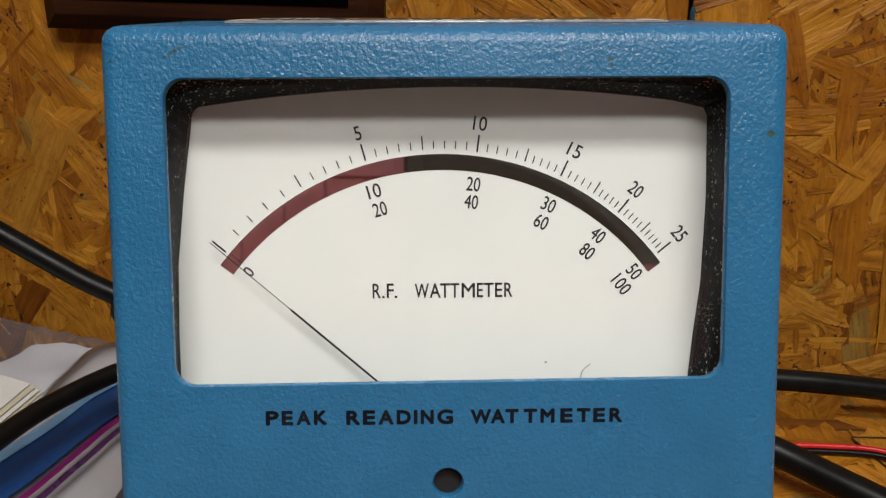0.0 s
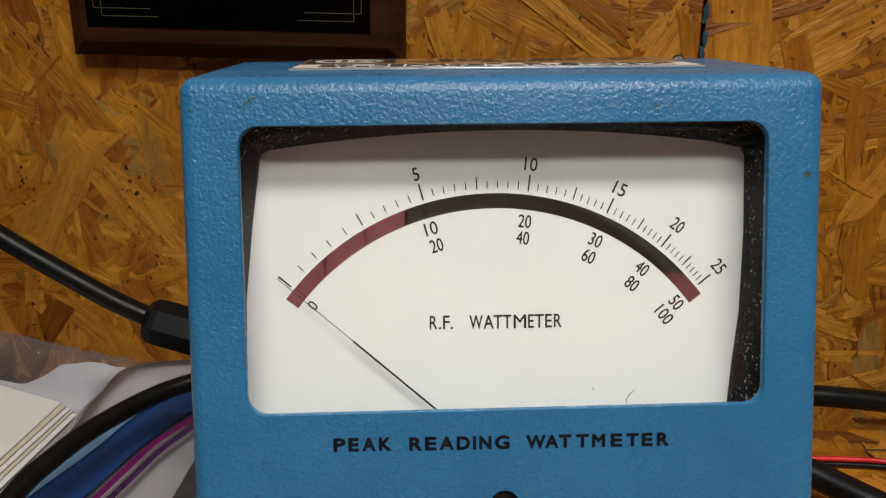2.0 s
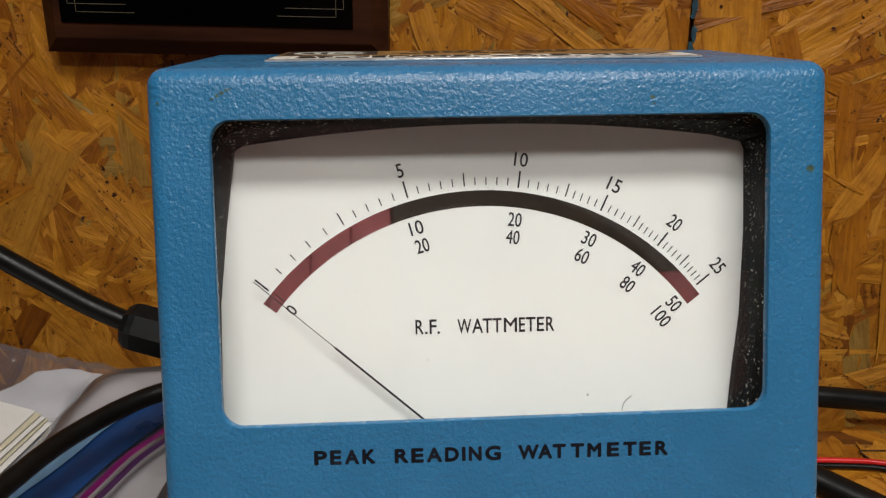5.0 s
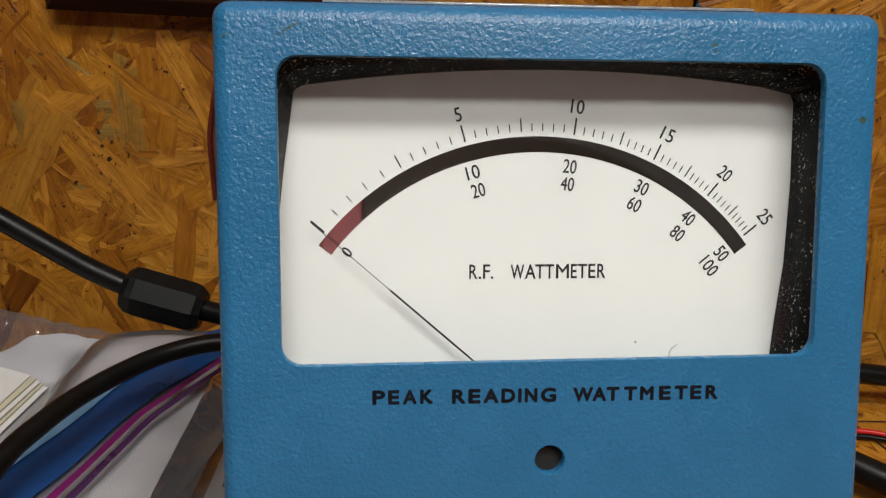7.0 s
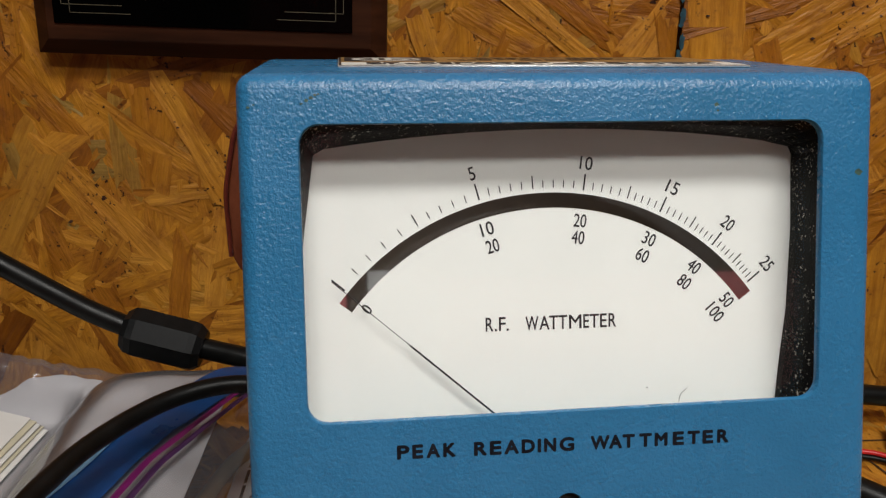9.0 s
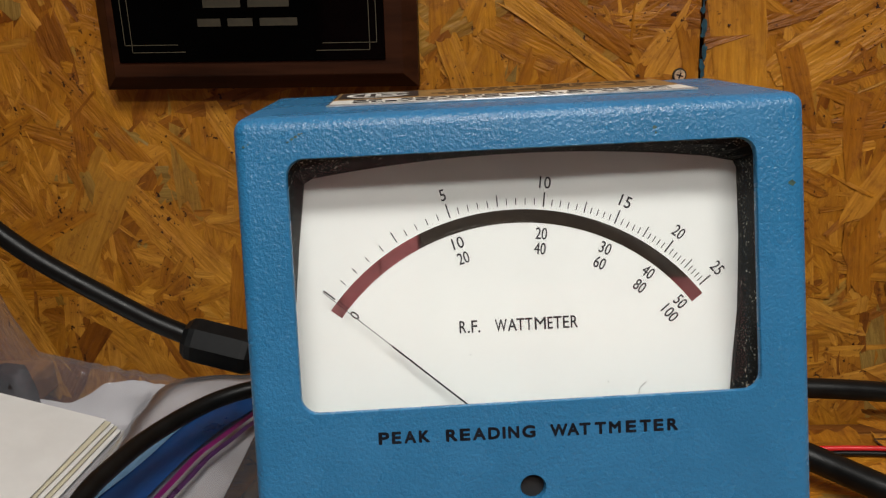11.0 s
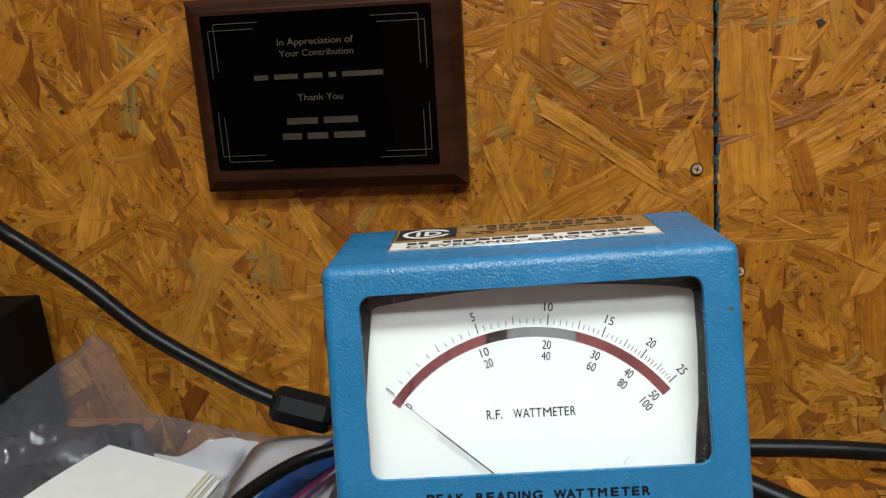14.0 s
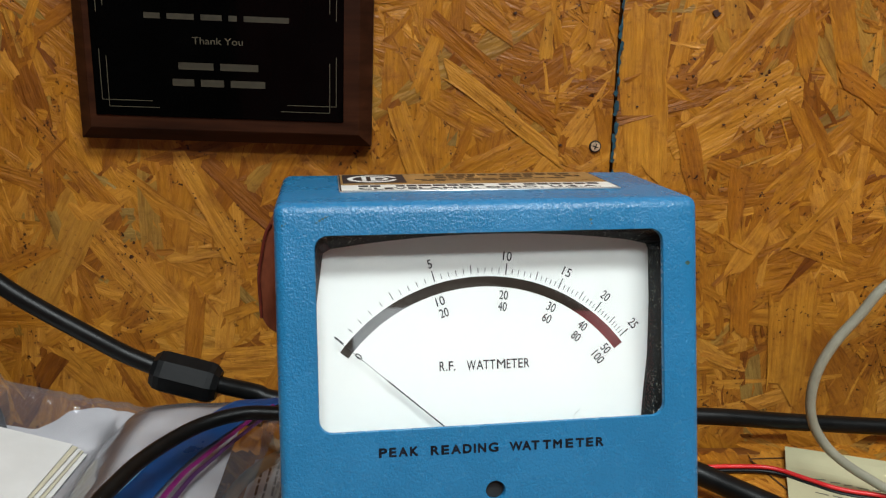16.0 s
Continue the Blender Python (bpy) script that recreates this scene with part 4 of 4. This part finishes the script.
def thick_grid(rows, thick):
    """A sheet of real thickness from rows of points: a top, an underside and four edges."""
    bm = bmesh.new()
    top = [[bm.verts.new(p) for p in r] for r in rows]
    low = [[bm.verts.new(Vector(p) - Vector((0, 0, thick))) for p in r] for r in rows]
    n, m = len(rows), len(rows[0])
    for j in range(n - 1):
        for i in range(m - 1):
            bm.faces.new((top[j][i], top[j][i + 1], top[j + 1][i + 1], top[j + 1][i]))
            bm.faces.new((low[j][i], low[j + 1][i], low[j + 1][i + 1], low[j][i + 1]))
    edge = [(0, i) for i in range(m)] + [(j, m - 1) for j in range(1, n)] + [(n - 1, i) for i in range(m - 2, -1, -1)] + [(j, 0) for j in range(n - 2, 0, -1)]
    for (a, b), (c, d) in zip(edge, edge[1:] + edge[:1]):
        bm.faces.new((top[a][b], low[a][b], low[c][d], top[c][d]))
    bmesh.ops.recalc_face_normals(bm, faces=list(bm.faces))
    return bm


def sheet(corners, n=10, curl=None, thick=0.0003):
    """A thin sheet between four corners, bent by curl(u, v)."""
    a, b, c, d = (Vector(p) for p in corners)
    return thick_grid([[(a * (1 - u) + b * u) * (1 - v) + (d * (1 - u) + c * u) * v + Vector((0, 0, curl(u, v) if curl else 0)) for u in (i / n for i in range(n + 1))] for v in (j / n for j in range(n + 1))], thick)


def step(x, a, b):
    t = max(0.0, min(1.0, (x - a) / (b - a)))
    return t * t * (3 - 2 * t)


RIM = [(-0.42, 0.888), (-0.386, 0.9004), (-0.355, 0.9203), (-0.330, 0.935), (-0.311, 0.9455), (-0.2976, 0.9588), (-0.285, 0.948), (-0.2777, 0.921), (-0.267, 0.900), (-0.245, 0.8928), (-0.219, 0.886), (-0.188, 0.8797), (-0.16, 0.8755), (-0.09, 0.872)]


def rim_height(x):
    x = max(RIM[0][0], min(RIM[-1][0], x))
    for (a, p), (b, q) in zip(RIM, RIM[1:]):
        if x <= b:
            return p + (q - p) * (x - a) / (b - a)


def bag_height(x, y):
    """The upper film of the bag: flat under the papers, swelling under the closure, standing up at the far rim."""
    left = -0.286 - 0.036 * (0.203 - y) / 0.123
    under = step(x, -0.194, -0.212) * step(y, 0.222, 0.206) * step(x, left - 0.035, left - 0.004)
    h = 0.868 + 0.040 * step(x, -0.214, -0.162) * step(y, 0.238, 0.175) * step(y, -0.10, 0.06)
    back = step(y, 0.196, 0.224)
    h += (rim_height(x) - max(h, 0.868)) * back
    h += 0.030 * step(x, left, left - 0.06) * (1 - back)
    wr = noise.noise(Vector((x * 22, y * 22, 3.0))) * 0.0020 + noise.noise(Vector((x * 70, y * 45, 8.0))) * 0.0011
    # sharp creases running out from the standing corner
    px, py = x + 0.296, y - 0.226
    r, turn = math.hypot(px, py), math.atan2(py, px)
    ray = (1 - abs(noise.noise(Vector((turn * 5.0, r * 9.0, 2.0))))) ** 5 + 0.6 * (1 - abs(noise.noise(Vector((turn * 11.0, r * 16.0, 6.0))))) ** 6
    wr += (0.011 * ray * min(1.0, r / 0.05) - 0.003) * step(x, -0.245, -0.275) * (1 - 0.85 * back)
    wr += 0.0025 * abs(noise.noise(Vector((x * 70 - y * 20, y * 50, 7.0)))) * step(x, -0.245, -0.29)
    wr += 0.003 * abs(noise.noise(Vector((x * 110, y * 130, 4.0)))) * step(y, 0.20, 0.215) * step(x, -0.26, -0.23)
    flat = 0.8637 + 0.16 * max(0.0, min(0.1, -0.218 - x))
    return (h + wr) * (1 - under) + flat * under


def bag_line(pts, wide, lift, closed_to=None):
    """A flat ribbon that follows the film."""
    path = smooth_path([(x, y, 0) for x, y in pts], 12)
    bm = bmesh.new()
    rows = []
    for i, p in enumerate(path):
        d = (path[min(i + 1, len(path) - 1)] - path[max(i - 1, 0)]).normalized()
        n = Vector((-d.y, d.x, 0)) * wide / 2
        rows.append([bm.verts.new((q.x, q.y, bag_height(q.x, q.y) + lift + k)) for q, k in ((p - n, 0), (p - n * 0.5, 0.0005), (p, 0.0007), (p + n * 0.5, 0.0005), (p + n, 0))])
    for a, b in zip(rows, rows[1:]):
        for i in range(4):
            bm.faces.new((a[i], a[i + 1], b[i + 1], b[i]))
    bmesh.ops.solidify(bm, geom=list(bm.faces), thickness=0.0004)
    return bm


def clutter():
    bag = empty("zip_bag", pose(-0.2, 0.1, BENCH_Z), "clear plastic zip bag with blue and magenta closure under papers", "plastic bag")
    bm = bmesh.new()
    nx, ny = 150, 120
    x0, y0, y1 = -0.42, -0.16, 0.229
    rows = []
    for j in range(ny + 1):
        y = y0 + (y1 - y0) * j / ny
        xr = -0.098 + 0.006 * step(y, 0.06, 0.17) - 0.02 * step(y, 0.05, -0.15)
        rows.append([bm.verts.new((x0 + (xr - x0) * i / nx, y, max(bag_height(x0 + (xr - x0) * i / nx, y) * 1.0, BENCH_Z + 0.001))) for i in range(nx + 1)])
    for a, b in zip(rows, rows[1:]):
        for i in range(nx):
            bm.faces.new((a[i], a[i + 1], b[i + 1], b[i]))
    # edges fold down to the under film on the bench
    r = bmesh.ops.extrude_edge_only(bm, edges=[e for e in bm.edges if e.is_boundary])
    for v in (g for g in r["geom"] if isinstance(g, bmesh.types.BMVert)):
        v.co.z = BENCH_Z + 0.0006 if v.co.y < BENCH_BACK else max(BENCH_Z + 0.0006, v.co.z - 0.004)
    part("film", bm, FILM, bag, "clear crumpled plastic film")
    part("blue_band", bag_line([(-0.169, 0.01), (-0.1470, 0.092), (-0.1342, 0.130), (-0.1120, 0.168), (-0.094, 0.186)], 0.0205, 0.0020), ZIP_BLUE, bag, "deep blue closure band")
    part("pale_band", bag_line([(-0.177, 0.01), (-0.1545, 0.096), (-0.1425, 0.134), (-0.1305, 0.156)], 0.0055, 0.0034), ZIP_PALE, bag, "pale blue edge of the closure")
    part("magenta_rib", bag_line([(-0.147, 0.02), (-0.1300, 0.094), (-0.1195, 0.123), (-0.104, 0.156), (-0.096, 0.168)], 0.0030, 0.0036), ZIP_MAGENTA, bag, "magenta closure rib")
    part("purple_rib", bag_line([(-0.142, 0.02), (-0.1255, 0.092), (-0.1152, 0.121), (-0.101, 0.151), (-0.095, 0.160)], 0.0028, 0.0034), ZIP_PURPLE, bag, "purple closure rib")
    # papers lying on the bag
    rng = random.Random(6)
    for k in range(5):
        j = lambda: rng.uniform(-0.0008, 0.0008)  # noqa: E731
        z = 0.8650 + 0.0016 * k
        o = 0.0018 * (4 - k)
        c = [(-0.2265 + o + j(), 0.10 + j(), z), (-0.2185 + o + j(), 0.200 + j(), z), (-0.286 + j(), 0.203 + j(), z + 0.018), (-0.322 + j(), 0.08 + j(), z + 0.014)]
        thing("paper", sheet(c, 10, lambda u, v: 0.004 * math.sin(math.pi * u) * v, 0.0004), CREAM if k in (1, 3) else PAPER, "cream card in a stack lying on the plastic bag" if k in (1, 3) else "white paper sheet in a stack on the plastic bag", "paper", group="papers on the bag", at=pose(-0.26, 0.15, BENCH_Z), smooth=False)
    rows = []
    for j in range(61):
        row = []
        for i in range(51):
            x = -0.262 + 0.150 * i / 50
            y = 0.02 + (0.1935 + 0.0095 * step(x, -0.250, -0.205)) * j / 60
            row.append((x, y, max(bag_height(x, y) - 0.0022, BENCH_Z + 0.0010)))
        rows.append(row)
    bm = thick_grid(rows, 0.0003)
    thing("paper", bm, PAPER, "white paper bulging inside the clear plastic bag", "paper", group="papers on the bag", at=pose(-0.17, 0.12, BENCH_Z))
    # dark brown sheet added under the film, to darken the view through it
    bm = bmesh.new()
    grid = []
    for j in range(41):
        y = 0.06 + 0.163 * j / 40
        xl, xr = -0.41, -0.262 - 0.012 * math.sin(j * 0.5) * step(y, 0.2, 0.223)
        grid.append([bm.verts.new((xl + (xr - xl) * i / 40, y, min(0.8660 + 0.026 * step(y, 0.13, 0.215) + 0.006 * abs(noise.noise(Vector((j * 0.21, i * 0.19, 1.0)))), bag_height(xl + (xr - xl) * i / 40, y) - 0.001))) for i in range(41)])
    for p, q in zip(grid, grid[1:]):
        for i in range(40):
            bm.faces.new((p[i], p[i + 1], q[i + 1], q[i]))
    thing("wrapper", bm, DARK_SHEET, "dark brown crumpled sheet added inside the clear plastic bag", "wrapper", at=pose(-0.33, 0.16, BENCH_Z))
    # printed slip under the grey cable
    e = empty("printed_slip", pose(-0.1, 0.15, BENCH_Z), "white printed paper slip lying beside the wattmeter", "paper")
    c = [(-0.113, 0.06, 0.8642), (-0.073, 0.06, 0.8642), (-0.082, 0.194, 0.8642), (-0.112, 0.192, 0.8642)]
    part("sheet", sheet(c, 4, None, 0.0002), PAPER, e, smooth=False)
    for k in range(5):
        x = -0.107 + 0.0045 * k
        y = 0.125
        while y < 0.185:
            w = rng.uniform(0.004, 0.010)
            part("bar", box((x, y, 0.86445), (x + 0.0014, y + w, 0.86450)), INK, e)
            y += w + 0.0018
    # handwritten note
    e = empty("paper_note", pose(0.23, 0.15, BENCH_Z), "pale yellow handwritten paper note on the bench", "note")
    a, b, c, d = (0.176, 0.118, 0.8645), (0.262, 0.080, 0.8645), (0.285, 0.160, 0.8645), (0.209, 0.1945, 0.8645)
    part("sheet", sheet((a, b, c, d), 12, lambda u, v: 0.004 * step(v, 0.75, 1.0) * (0.4 + u), 0.0004), NOTE, e, smooth=False)
    for k in range(7):
        v = 0.64 - 0.085 * k
        u = 0.16
        while u < 0.85:
            w = rng.uniform(0.02, 0.08)
            p = (Vector(a) * (1 - u) + Vector(b) * u) * (1 - v) + (Vector(d) * (1 - u) + Vector(c) * u) * v
            part("bar", box((0, -0.0004, 0.0001), (w * 0.09, 0.0004, 0.00016), m=pose(p.x, p.y, p.z, 0, 0, -24 + rng.uniform(-14, 14))), PENCIL, e)
            u += w + 0.025
    # a dark scratched mark on the bench board
    for p, q in (((0.184, 0.187), (0.206, 0.1875)), ((0.184, 0.186), (0.193, 0.150))):
        v = Vector((q[0] - p[0], q[1] - p[1]))
        thing("drawn_line", box((0, -0.0005, 0.0002), (v.length, 0.0005, 0.0004), m=pose(p[0], p[1], BENCH_Z, 0, 0, math.degrees(math.atan2(v.y, v.x)))), LINE_BROWN, "dark line drawn on the bench board", "mark", group="lines drawn on the bench")
    # black box behind the bag
    bx = empty("black_box", pose(-0.42, 0.25, BENCH_Z), "matt black plastic box standing at the back of the bench", "box")
    part("body", box((-0.58, 0.226, BENCH_Z + 0.003), (-0.3700, 0.285, 0.9690), 0.002, 3), MATT_BLACK, bx)
    for x in (-0.565, -0.3750):
        for y in (0.236, 0.275):
            part("foot", box((x - 0.006, y - 0.006, BENCH_Z), (x + 0.006, y + 0.006, BENCH_Z + 0.0035), 0.001, 1), RUBBER, bx)


def screws():
    for x, z in ((0.1033, 1.0335), (0.131, 0.9625)):
        e = empty("wood_screw", pose(x, WALL_Y - 0.0022, z), "small countersunk steel screw in the wall board", "screw", group="wall screws")
        bm = bmesh.new()
        bmesh.ops.create_cone(bm, cap_ends=True, segments=20, radius1=0.0034, radius2=0.0030, depth=0.0012)
        bm.transform(pose(x, WALL_Y - 0.0026, z, 90))
        part("head", bm, STEEL, e)
        # black disc behind the head, standing in for the shaded countersink
        bm = bmesh.new()
        bmesh.ops.create_cone(bm, cap_ends=True, segments=20, radius1=0.0041, radius2=0.0039, depth=0.0008)
        bm.transform(pose(x, WALL_Y - 0.0021, z, 90))
        part("hole_shade", bm, RUBBER, e, "black disc in place of the shade in the countersunk hole")
        for a in (20, 110):
            part("slot", box((-0.0018, -0.00005, -0.0004), (0.0018, 0.0003, 0.0004), m=pose(x, WALL_Y - 0.00335, z, 0, a, 0)), RUBBER, e)


ZIP_BLUE = plain("zip_blue", (0.014, 0.090, 0.31), 0.3, 60.0, 0.25)
ZIP_PALE = plain("zip_pale_blue", (0.20, 0.38, 0.58), 0.3, 60.0, 0.15)
ZIP_MAGENTA = plain("zip_magenta", (0.25, 0.016, 0.17), 0.3, 60.0, 0.2)
ZIP_PURPLE = plain("zip_purple", (0.10, 0.035, 0.13), 0.3, 60.0, 0.2)
PENCIL = plain("pencil_grey", (0.05, 0.05, 0.045), 0.6, 300.0, 0.4)
MATT_BLACK = plain("matt_black", (0.0025, 0.0026, 0.003), 0.6, 60.0, 0.3, 0.1, spec=0.12)
LINE_BROWN = plain("brown_pen_line", (0.05, 0.022, 0.010), 0.6, 300.0, 0.6)
DARK_SHEET = plain("dark_brown_sheet", (0.018, 0.010, 0.008), 0.5, 30.0, 0.4, 0.2)
clutter()
screws()
